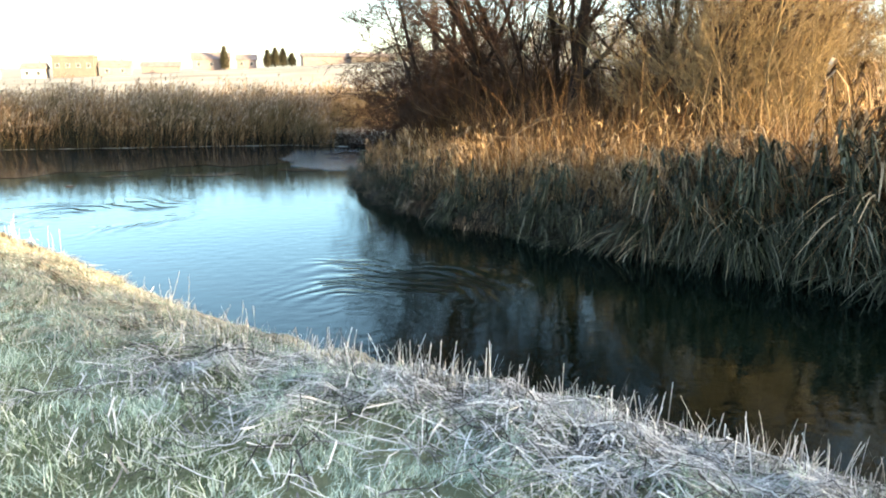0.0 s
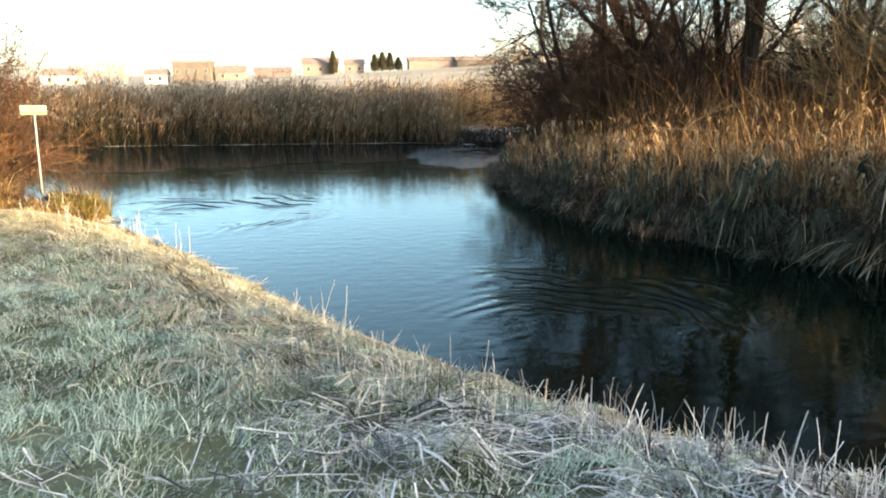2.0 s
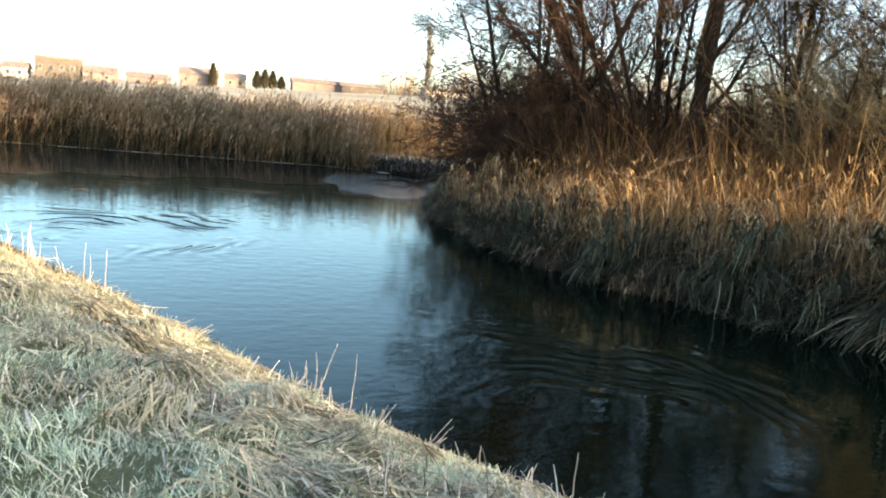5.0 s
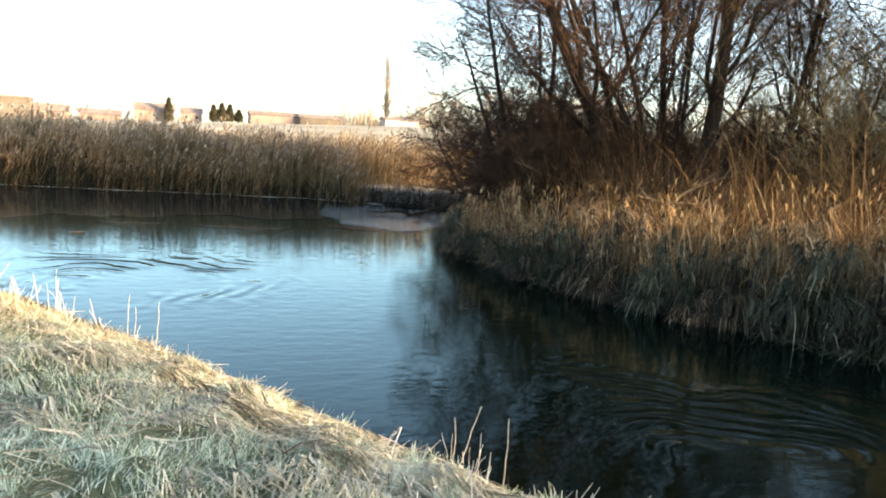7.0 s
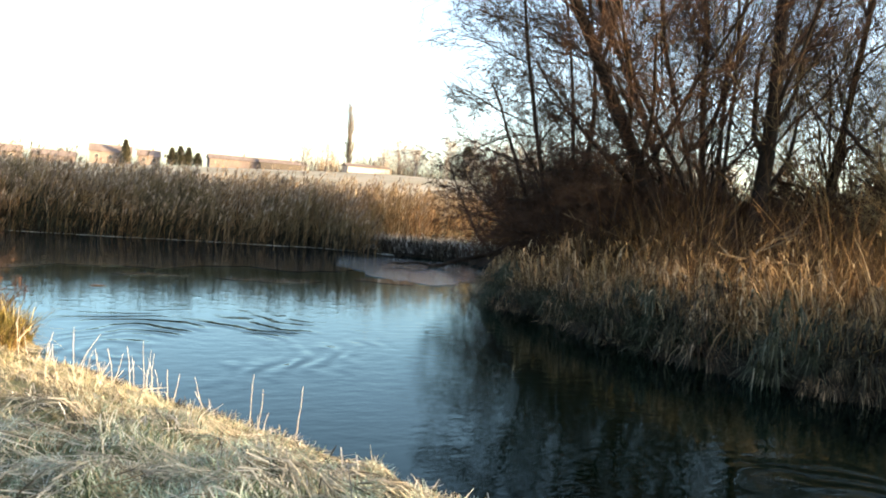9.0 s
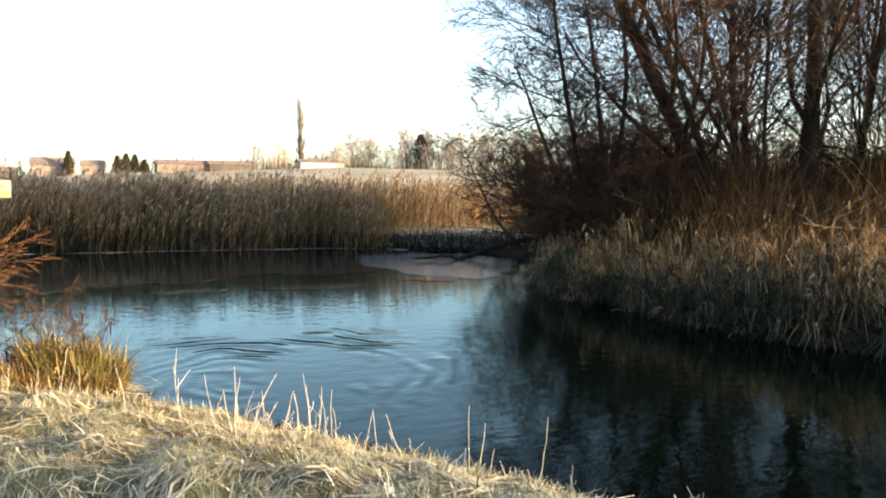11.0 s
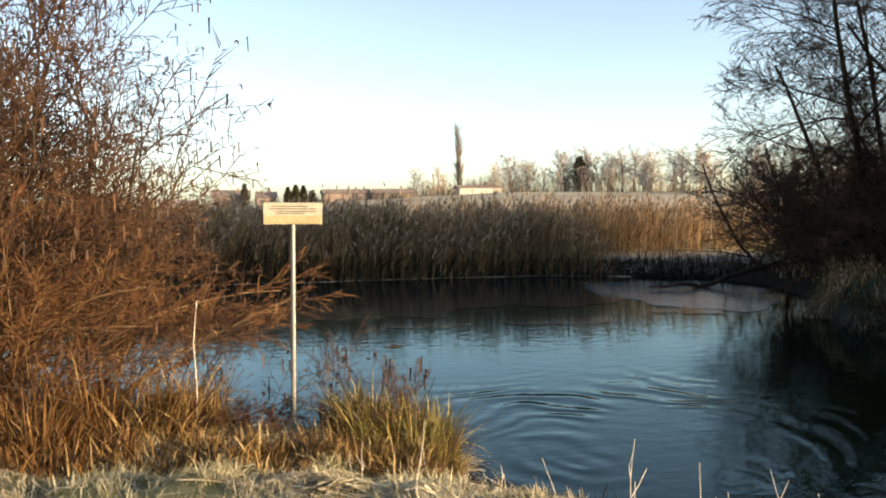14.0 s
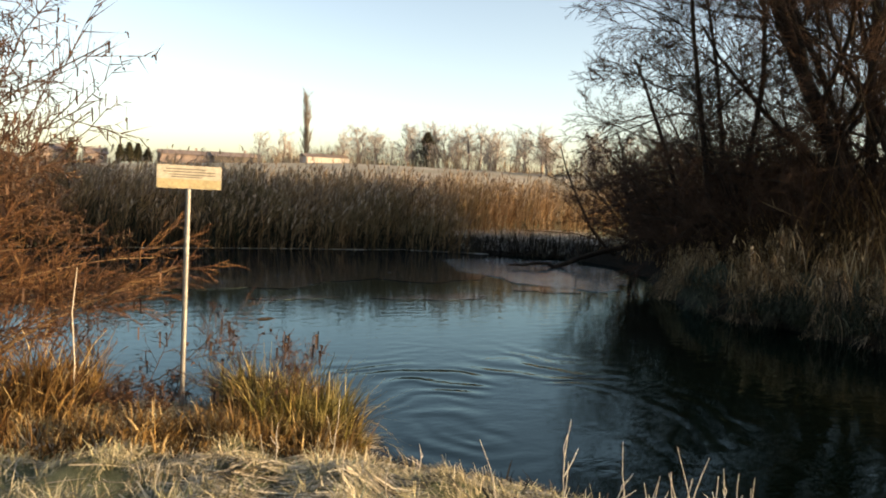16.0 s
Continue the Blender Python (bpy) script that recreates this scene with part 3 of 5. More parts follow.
def right_bank():
    rng = np.random.default_rng(5)
    seg = np.concatenate([np.linspace(a, b, 40)[:-1] for a, b in zip(FAR[10:-2], FAR[11:-1])])
    inward = np.array([0.78, 0.62])
    # long arching sedge in tussocks that hang over the water's edge
    kinds, greens, sunlit_tops = [], [], []
    for k in range(9):
        n = 210
        a, q = rng.uniform(0, 6.3, n), np.sqrt(rng.random(n))
        r = np.stack([np.cos(a) * q * 0.22, np.sin(a) * q * 0.22, np.zeros(n)], 1)
        lean = rng.normal(0, 0.5)
        v, f = blade_arrays(rng, r, rng.uniform(0.6, 1.25, n), rng.uniform(0.012, 0.03, n), np.where(rng.random(n) < 0.45, lean + rng.normal(0, 0.35, n), a + rng.normal(0, 0.4, n)),
                            rng.uniform(0.35, 0.95, n), rng.uniform(0.55, 1.4, n), 4, 0.85)
        # leaves that hang in locks from the taller stems
        c = 11
        ca, cr, ch = rng.uniform(0, 6.3, c), rng.uniform(0.05, 0.4, c), rng.uniform(0.45, 0.95, c)
        g = rng.integers(0, c, 120)
        top = np.stack([np.cos(ca[g]) * cr[g] - 0.1, np.sin(ca[g]) * cr[g], ch[g] + rng.normal(0, 0.07, 120)], 1)
        v2, f2 = blade_arrays(rng, top, rng.uniform(0.25, 0.55, 120), rng.uniform(0.018, 0.038, 120), ca[g] * 0.4 + rng.normal(0, 0.4, 120), rng.uniform(0.3, 0.7, 120), rng.uniform(0.9, 1.7, 120), 3, 0.8)
        v3, f3 = blade_arrays(rng, np.zeros((c, 3)), ch * 1.12, np.full(c, 0.012), ca, cr / ch, np.zeros(c), 3, 0.4)
        v, f = join_arrays([(v, f), (v2, f2), (v3, f3)])
        kinds.append(mesh_np("sedge_tussock", v, f, mat=M_SHADED_SEDGE))
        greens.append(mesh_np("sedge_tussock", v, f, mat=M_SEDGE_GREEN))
        sunlit_tops.append(mesh_np("grass_tussock", v, f, mat=M_SUNLIT_GOLD))
    walk_line = FAR[10:-3]
    spots = []
    for a, b in zip(walk_line[:-1], walk_line[1:]):
        m = max(1, int(np.hypot(*(b - a)) / 0.42))
        for i in range(m):
            p = a + (b - a) * (i + rng.uniform(0, 1)) / m
            for off in (-0.05, 0.45, 1.0, 1.6, 2.3):
                if rng.random() < (0.85, 0.8, 0.8, 0.7, 0.55)[(-0.05, 0.45, 1.0, 1.6, 2.3).index(off)] and p[1] > -1:
                    o = off + rng.normal(0, 0.12)
                    spots.append((p[0] + inward[0] * o, p[1] + inward[1] * o, o))
    for x, y, o in spots:
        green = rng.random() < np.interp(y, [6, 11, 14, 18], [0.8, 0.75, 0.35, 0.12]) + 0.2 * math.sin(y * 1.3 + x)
        # tussocks further up the bank take the sunlit colour
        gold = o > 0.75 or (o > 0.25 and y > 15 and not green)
        ob = new("grass_tussock" if gold else "sedge_tussock", (sunlit_tops if gold else greens if green else kinds)[int(rng.integers(0, 9))])
        size = float(np.interp(y, [0, 7, 9.5, 12, 16, 22], [1.6, 1.55, 1.2, 0.82, 0.64, 0.6])) * rng.uniform(0.5, 1.3) * (1.1 if gold else 1.0)
        z = float(land(np.array([x]), np.array([y]))[0])
        ob.matrix_world = pose(x, y, z - 0.03, rng.normal(0, 6), rng.normal(0, 6), math.degrees(math.atan2(-inward[1], -inward[0])) + rng.normal(0, 25)) @ Matrix.Diagonal((size, size, size * rng.uniform(0.85, 1.15), 1))
        if gold:
            tagged(ob, "golden dry grass tussock, sunlight on the bank top in its colour", "grass", "grass tussocks on top of the bank")
        else:
            tagged(ob, "drooping tussock of dark green sedge on the bank" if green else "drooping tussock of dry frosted sedge, shade of the bank in its colour", "sedge", "sedge tussocks along the bank")
    # low greener sedge near the water
    n = 9000
    p = seg[rng.integers(0, len(seg), n)]
    off = np.abs(rng.normal(0.0, 0.3, n))
    x, y = p[:, 0] + inward[0] * off, p[:, 1] + inward[1] * off
    keep = (y < 22) & ~in_water(x, y) & (np.sin(x * 1.1 + y * 0.8) > -0.2)
    x, y = x[keep], y[keep]
    n = len(x)
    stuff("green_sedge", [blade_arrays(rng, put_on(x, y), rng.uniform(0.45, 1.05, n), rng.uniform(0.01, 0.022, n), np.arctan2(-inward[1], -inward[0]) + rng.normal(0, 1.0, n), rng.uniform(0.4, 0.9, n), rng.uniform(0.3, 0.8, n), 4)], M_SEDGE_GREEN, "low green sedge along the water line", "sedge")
    # upright golden grass on top of the bank, with nodding heads
    x, y = scatter(rng, 48000, 5.5, 30, -6, 30)
    d = along(FAR, x, y)
    keep = ~in_water(x, y) & (x > 5.9) & (d > 0.3) & (d < 6) & (along(NEAR, x, y) > d) & (y < 29) & (rng.random(len(x)) < np.clip(1.2 - d / 9, 0.15, 1) * (0.6 + 0.4 * np.sin(x * 2.3) * np.sin(y * 2.7)))
    x, y, d = x[keep], y[keep], d[keep]
    n = len(x)
    r = put_on(x, y)
    L = np.interp(y, [0, 8, 12, 16, 22, 28], [2.3, 2.2, 1.3, 0.95, 0.9, 0.65]) * rng.uniform(0.55, 1.1, n) * np.interp(d, [0.3, 1.0, 1.8, 3.2, 5], [0.7, 1.0, 1.1, 1.2, 1.35])
    ang = rng.uniform(0, 6.3, n)
    stuff("bank_grass", [blade_arrays(rng, r, L, rng.uniform(0.014, 0.03, n), ang, rng.uniform(0.05, 0.65, n), rng.uniform(0.0, 0.8, n), 4)], M_BANK_GRASS, "tall dry golden grass on top of the bank", "grass")
    sel = rng.random(n) < 0.22
    m = int(sel.sum())
    tip = r[sel] + np.stack([np.cos(ang[sel]) * 0.05, np.sin(ang[sel]) * 0.05, L[sel] * 0.9], 1)
    stuff("grass_plumes", [blade_arrays(rng, tip, rng.uniform(0.18, 0.34, m), rng.uniform(0.012, 0.024, m), ang[sel] + rng.normal(0, 0.5, m), rng.uniform(0.4, 0.9, m), rng.uniform(0.2, 0.7, m), 3, 0.6) for _ in range(2)], M_BANK_GRASS, "nodding golden seed heads above the bank grass", "grass")


def near_bank():
    rng = np.random.default_rng(3)
    x, y = scatter(rng, 760000, -9, 8, -1.6, 17.5)
    dn = along(NEAR, x, y)
    reach = np.interp(y, [-1, 3, 6, 9, 13, 17], [5.6, 4.6, 4.2, 3.9, 3.9, 3.6])
    clump = wobble(x * 5, y * 5) + wobble(y * 9 + 2, x * 9)
    keep = ~in_water(x, y) & (dn < along(FAR, x, y)) & (dn < reach) & (rng.random(len(x)) < np.clip(1.25 - dn / 7, 0.3, 1) * np.clip(0.9 + 0.3 * clump, 0.55, 1) * np.interp(y, [6, 13], [1, 0.6]) * (1 - 0.35 * np.clip(1.2 - np.abs(dn - 1.5) / 1.0, 0, 1) * np.clip((3.4 - y) / 1.4, 0, 1)))
    x, y, dn, clump = x[keep], y[keep], dn[keep], clump[keep]
    n = len(x)
    L = rng.uniform(0.035, 0.11, n) * np.clip(1 + 0.75 * clump, 0.35, 2.4)
    comb = 0.7 + 1.1 * wobble(x * 0.8, y * 0.7) + 1.2 * clump
    dry = rng.random(n) < np.clip((y - 8.0 + 1.5 * wobble(x, y)) / 4, 0, 0.95)
    for name, sel, mats, label in (("frosted_grass", ~dry, M_LAWN, "short grass white with frost on the bank"), ("dry_grass", dry, M_DRY, "short dry straw-coloured grass on the bank")):
        m = int(sel.sum())
        stuff(name, [blade_arrays(rng, put_on(x[sel], y[sel], 0.006), L[sel], rng.uniform(0.005, 0.011, m), comb[sel] + rng.normal(0, 0.85, m), rng.uniform(0.5, 1.15, m), rng.uniform(0.0, 0.35, m), 2, 0.75)], mats, label, "grass")
    # the same frosted grass goes on over the meadow behind
    x, y = scatter(rng, 26000, -16, 9, -14, 18)
    dn = along(NEAR, x, y)
    keep = ~in_water(x, y) & (dn < along(FAR, x, y)) & (dn > np.interp(y, [-2.2, -1.6, -1, 3, 6, 9, 13, 17], [0, 0, 5.6, 4.6, 4.2, 3.9, 3.9, 3.6]))
    x, y = x[keep], y[keep]
    n = len(x)
    stuff("meadow_grass", [blade_arrays(rng, put_on(x, y, 0.006), rng.uniform(0.08, 0.2, n), rng.uniform(0.015, 0.03, n), rng.uniform(0, 6.3, n), rng.uniform(0.5, 1.15, n), rng.uniform(0.0, 0.35, n), 2, 0.75)], M_LAWN, "frosted grass of the meadow behind the bank", "grass")
    # matted long straw lying along the edge of the bank
    x, y = scatter(rng, 430000, -9, 10, -2.5, 17.5)
    dn = along(NEAR, x, y)
    keep = ~in_water(x, y) & (dn < along(FAR, x, y)) & (dn < 4.2) & (rng.random(len(x)) < np.clip(1.15 - dn / 3.2, 0.1, 1) * np.clip(0.55 + 0.9 * wobble(x * 1.6, y * 1.6), 0.08, 1))
    x, y, dn = x[keep], y[keep], dn[keep]
    old = y + 1.6 * wobble(x, y) > 3.2
    for name, sel, mats, label in (("matted_straw", old, M_STRAW, "matted dry straw lying on the bank"), ("frosted_straw", ~old, M_STRAW_FROST, "matted straw thick with hoar frost")):
        m = int(sel.sum())
        stuff(name, [lying(rng, x[sel], y[sel], rng.uniform(0.12, 0.4, m), rng.uniform(0.005, 0.0135, m), -0.6 + 1.7 * wobble(x[sel] * 1.3, y[sel] * 1.3) + rng.normal(0, 0.45, m), 0.005, np.interp(y[sel], [8, 12], [0.11, 0.04])[:, None])], mats, label, "straw")
    # thick cut stalks heaped on the crest
    x, y = scatter(rng, 62000, -1.5, 8, -2.4, 5.0)
    dn = along(NEAR, x, y)
    heap = np.clip(1.1 - np.abs(dn - 1.7) / 1.9, 0, 1) * np.interp(y, [0.6, 2.2, 3.6], [1, 0.3, 0.03]) * np.clip(0.75 + 0.8 * wobble(x * 1.9, y * 1.9), 0.15, 1)
    keep = ~in_water(x, y) & (rng.random(len(x)) < heap)
    x, y = x[keep], y[keep]
    m = len(x)
    stuff("cut_stalks", [lying(rng, x, y, rng.uniform(0.14, 0.5, m), rng.uniform(0.005, 0.011, m), rng.normal(-0.4, 1.0, m), 0.01, 0.14)], M_STRAW_FROST, "cut stalks white with hoar frost lying in a heap", "straw")
    # upright dry shoots in a fringe on the brow of the bank
    x, y = scatter(rng, 26000, -1, 9, -3, 4.5)
    dn = along(NEAR, x, y)
    keep = ~in_water(x, y) & (np.abs(dn - 1.6) < 0.55) & (rng.random(len(x)) < np.interp(y, [2.5, 4.5], [0.9, 0.12]) * np.clip(0.5 + 1.2 * wobble(x * 2.6, y * 2.6), 0.05, 1))
    x, y = x[keep], y[keep]
    m = len(x)
    stuff("dry_shoots", [blade_arrays(rng, put_on(x, y), 0.08 + 0.36 * rng.random(m) ** 1.6, rng.uniform(0.005, 0.009, m), rng.uniform(0, 6.3, m), rng.uniform(0.02, 0.5, m), rng.uniform(0.0, 0.25, m), 4, 0.4)], M_STRAW_FROST, "upright dry shoots in a fringe on the brow of the bank", "stubble")
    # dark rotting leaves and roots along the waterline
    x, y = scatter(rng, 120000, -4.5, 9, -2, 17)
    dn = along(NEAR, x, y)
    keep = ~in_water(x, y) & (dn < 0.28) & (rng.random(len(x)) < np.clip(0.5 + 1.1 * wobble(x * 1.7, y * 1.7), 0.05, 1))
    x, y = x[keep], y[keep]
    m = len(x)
    stuff("bank_litter", [blade_arrays(rng, put_on(x, y), rng.uniform(0.06, 0.22, m), rng.uniform(0.008, 0.02, m), rng.uniform(0, 6.3, m), rng.uniform(0.3, 1.0, m), rng.uniform(0.1, 0.6, m), 3, 0.6)], M_ROT_SHADE, "dark rotting leaves along the near waterline", "litter")
    # short stubs standing along the crest
    x, y = scatter(rng, 36000, -3, 9, -2, 11)
    dn = along(NEAR, x, y)
    keep = ~in_water(x, y) & (dn < 2.0) & (dn < along(FAR, x, y)) & (rng.random(len(x)) < np.interp(y, [2.4, 5, 11], [1, 0.22, 0.08]) * np.clip(0.8 + wobble(x * 2.2, y * 2.2), 0.1, 1))
    x, y = x[keep], y[keep]
    m = len(x)
    stuff("stubble", [blade_arrays(rng, put_on(x, y), rng.uniform(0.07, 0.2, m) * np.where(rng.random(m) < 0.2, 1.7, 1.0), rng.uniform(0.006, 0.011, m), rng.uniform(0, 6.3, m), rng.uniform(0.05, 0.6, m), rng.uniform(0.0, 0.2, m), 2, 0.4)], M_STRAW_FROST, "upright frosted stubs of grass along the crest", "stubble")


def sign():
    base = (-4.19, 15.62)
    zb = float(land(np.array([base[0]]), np.array([base[1]]))[0])
    e = new("notice_sign")
    e.matrix_world = pose(base[0], base[1], zb, 0, 0.8, 0)
    tagged(e, "small white and yellow notice sign on a galvanised post", "sign")
    h = 2.28 - zb
    part("post", tubes_mesh("post", [[(0, 0, -0.3, 0.021), (0, 0, h * 0.5, 0.021), (0, 0, h - 0.02, 0.021)]], 14, M_STEEL), e, "galvanised steel post")
    plate = part("plate", box_mesh("plate", (0.5, 0.008, 0.185), (0, -0.03, h - 0.09), M_PLATE, 0.003), e, "white enamelled plate")
    part("lower_band", box_mesh("lower_band", (0.49, 0.003, 0.07), (0, -0.0365, h - 0.142), M_PLATE_Y), plate, "yellow band")
    for k, (w, z, xo) in enumerate(((0.3, -0.028, -0.03), (0.4, -0.05, 0.0), (0.36, -0.072, 0.02), (0.24, -0.09, -0.02))):
        part("text_line", box_mesh("text_line", (w, 0.002, 0.007), (xo, -0.0365, h + z), M_INK), plate)
    for z in (h - 0.05, h - 0.14):
        part("bracket", box_mesh("bracket", (0.07, 0.05, 0.02), (0, -0.005, z), M_STEEL, 0.003), e)


# ---- trees ----
def grow(rng, start, way, length, radius, level, levels, out, spec):
    """One limb as a bent, tapered line, and the limbs that leave it."""
    k = spec["points"][level]
    p, d = np.array(start, float), np.array(way, float)
    d /= np.linalg.norm(d)
    pts, step = [], length / (k - 1)
    end = radius * spec["taper"][level]
    for i in range(k):
        f = i / (k - 1)
        pts.append((*p, radius + (end - radius) * f))
        d = d + rng.normal(0, spec["wander"][level], 3) + np.array([0, 0, spec["lift"][level]])
        d /= np.linalg.norm(d)
        p = p + d * step
    out[level].append(pts)
    if level + 1 >= levels:
        return
    pts = np.array(pts)
    n = spec["count"][level]
    n = max(1, int(round(n * rng.uniform(0.75, 1.25))))
    for i in range(n):
        f = spec["first"][level] + (1 - spec["first"][level]) * (i + rng.uniform(0, 1)) / n
        f = min(f, 0.99)
        j = f * (k - 1)
        a = int(j)
        at = pts[a] + (pts[min(a + 1, k - 1)] - pts[a]) * (j - a)
        axis = pts[min(a + 1, k - 1), :3] - pts[max(a - 1, 0), :3]
        axis /= np.linalg.norm(axis) + 1e-9
        side = rng.normal(0, 1, 3)
        side -= axis * (side @ axis)
        side /= np.linalg.norm(side) + 1e-9
        ang = spec["angle"][level] * rng.uniform(0.7, 1.3)
        way2 = axis * math.cos(ang) + side * math.sin(ang)
        grow(rng, at[:3], way2, length * spec["ratio"][level] * rng.uniform(0.6, 1.2) * (1.15 - 0.55 * f), at[3] * spec["thin"][level], level + 1, levels, out, spec)


TREE = dict(points=[10, 7, 4, 2, 2], taper=[0.35, 0.3, 0.3, 0.4, 0.5], wander=[0.05, 0.12, 0.16, 0.2, 0.2], lift=[0.015, 0.05, 0.02, 0.01, 0.0],
            count=[15, 9, 7, 3, 0], first=[0.14, 0.15, 0.12, 0.1, 0], angle=[0.75, 0.75, 0.8, 0.8, 0.8], ratio=[0.46, 0.52, 0.52, 0.52, 0.5], thin=[0.42, 0.5, 0.5, 0.6, 0.6])


def tree(name, at, stems, label, category, seed, spec=TREE, mats=(M_BARK, M_TWIG), levels=5, sides=(9, 6, 4, 3, 3), twig_radius=0.007, group=""):
    """stems: (dx, dy, direction, length, radius) of each stem from the foot of the tree."""
    rng = np.random.default_rng(seed)
    e = new(name)
    zb = float(land(np.array([at[0]]), np.array([at[1]]))[0])
    e.matrix_world = pose(at[0], at[1], zb)
    tagged(e, label, category, group)
    twigs = []
    for dx, dy, way, length, radius in stems:
        out = [[] for _ in range(levels)]
        grow(rng, (dx, dy, -0.15), way, length, radius, 0, levels, out, spec)
        t = np.array(out[0][0])
        t[0, 3] *= 1.35
        trunk = part("trunk", tubes_mesh("trunk", [t], sides[0], mats[0]), e)
        for p in out[1]:
            part("limb", tubes_mesh("limb", [p], sides[1], mats[0]), trunk)
        for lv in out[2:]:
            for p in lv:
                p = np.array(p)
                p[:, 3] = np.maximum(p[:, 3], twig_radius * np.linspace(1, 0.6, len(p)))
                twigs.append(p)
    if twigs:
        part("crown", tubes_mesh("crown", twigs, 3, mats[1]), e, "fine bare twigs")
    return e


def copse():
    wide = dict(TREE, lift=[0.0, 0.0, 0.0, 0.0, 0.0], angle=[1.15, 0.65, 0.55, 0.5, 0.4], first=[0.08, 0.1, 0.1, 0.1, 0], ratio=[0.46, 0.52, 0.58, 0.65, 0.5], count=[19, 9, 7, 5, 0])
    tree("tree", (9.5, 23.3), [(0, 0, (-0.22, 0.0, 1), 7.5, 0.09), (0.3, 0.1, (-0.05, -0.2, 1), 8.5, 0.09), (0.1, 0.4, (-0.38, 0.2, 1), 5.5, 0.08), (0.5, 0.3, (0.1, 0.1, 1), 8.5, 0.08)], "spreading bare hawthorn tree at the end of the copse", "tree", 8, wide)
    tall = dict(TREE, angle=[0.75, 0.6, 0.55, 0.5, 0.4], ratio=[0.36, 0.54, 0.6, 0.7, 0.5], count=[21, 9, 7, 5, 0], first=[0.1, 0.15, 0.12, 0.1, 0])
    tree("tree", (11.3, 20.4), [(0, 0, (-0.44, 0.1, 1), 14, 0.21), (0.45, 0.2, (-0.3, 0.2, 1), 13, 0.1)], "bare tree with a pair of dark leaning trunks on the bank", "tree", 1, tall)
    tree("tree", (12.2, 19.4), [(0, 0, (0.27, 0.0, 1), 15, 0.22), (-0.3, 0.2, (-0.42, 0.1, 1), 13, 0.07), (-0.15, 0.4, (-0.3, 0.25, 1), 13, 0.07), (0.3, 0.5, (0.02, 0.25, 1), 13, 0.06)], "bare tree with one thick trunk and slender side stems", "tree", 2, tall)
    tree("tree", (14.9, 16.4), [(0, 0, (0.2, -0.1, 1), 12, 0.28), (0.25, -0.1, (0.55, -0.2, 1), 8, 0.15)], "bare forked willow with a thick crooked trunk", "tree", 3, tall)
    tree("tree", (16.5, 21.0), [(0, 0, (0.1, 0, 1), 14, 0.12), (0.3, 0, (0.25, 0.2, 1), 12, 0.08)], "bare slender tree standing in the copse", "tree", 4, tall)
    slim = tree("tree", (13.6, 22.2), [(0, 0, (-0.12, 0, 1), 15, 0.11), (0.4, 0, (0.1, 0.2, 1), 13, 0.08)], "bare slender tree standing in the copse", "tree", 5, tall)
    brown = tree("tree", (19.4, 16.6), [(0, 0, (0.0, 0, 1), 13, 0.14), (0.3, 0.3, (-0.3, 0.2, 1), 11, 0.09)], "bare tree with brown twigs above golden grass", "tree", 6, tall)
    # copse copies; seven at negative y are unseen, added to shade the near side
    for src, x, y, r in ((slim, 20.0, 18.6, 140), (brown, 22.5, 14.5, 100), (brown, 24.0, -15.6, 160), (slim, 25.4, -17.8, 250), (brown, 27.0, -20.2, 330), (slim, 28.6, -22.4, 110), (slim, 29.4, -20.6, 35), (brown, 31.6, -23.0, 130), (slim, 31.0, -25.2, 300)):
        copy_thing(src, pose(x, y, float(land(np.array([x]), np.array([y]))[0]), 0, 0, r))


SHRUB = dict(points=[7, 4, 2, 2], taper=[0.3, 0.3, 0.4, 0.5], wander=[0.13, 0.18, 0.22, 0.2], lift=[0.02, 0.02, 0.0, 0.0],
             count=[10, 8, 5, 0], first=[0.12, 0.1, 0.1, 0], angle=[0.8, 0.8, 0.8, 0.8], ratio=[0.55, 0.5, 0.5, 0.5], thin=[0.55, 0.55, 0.6, 0.6])


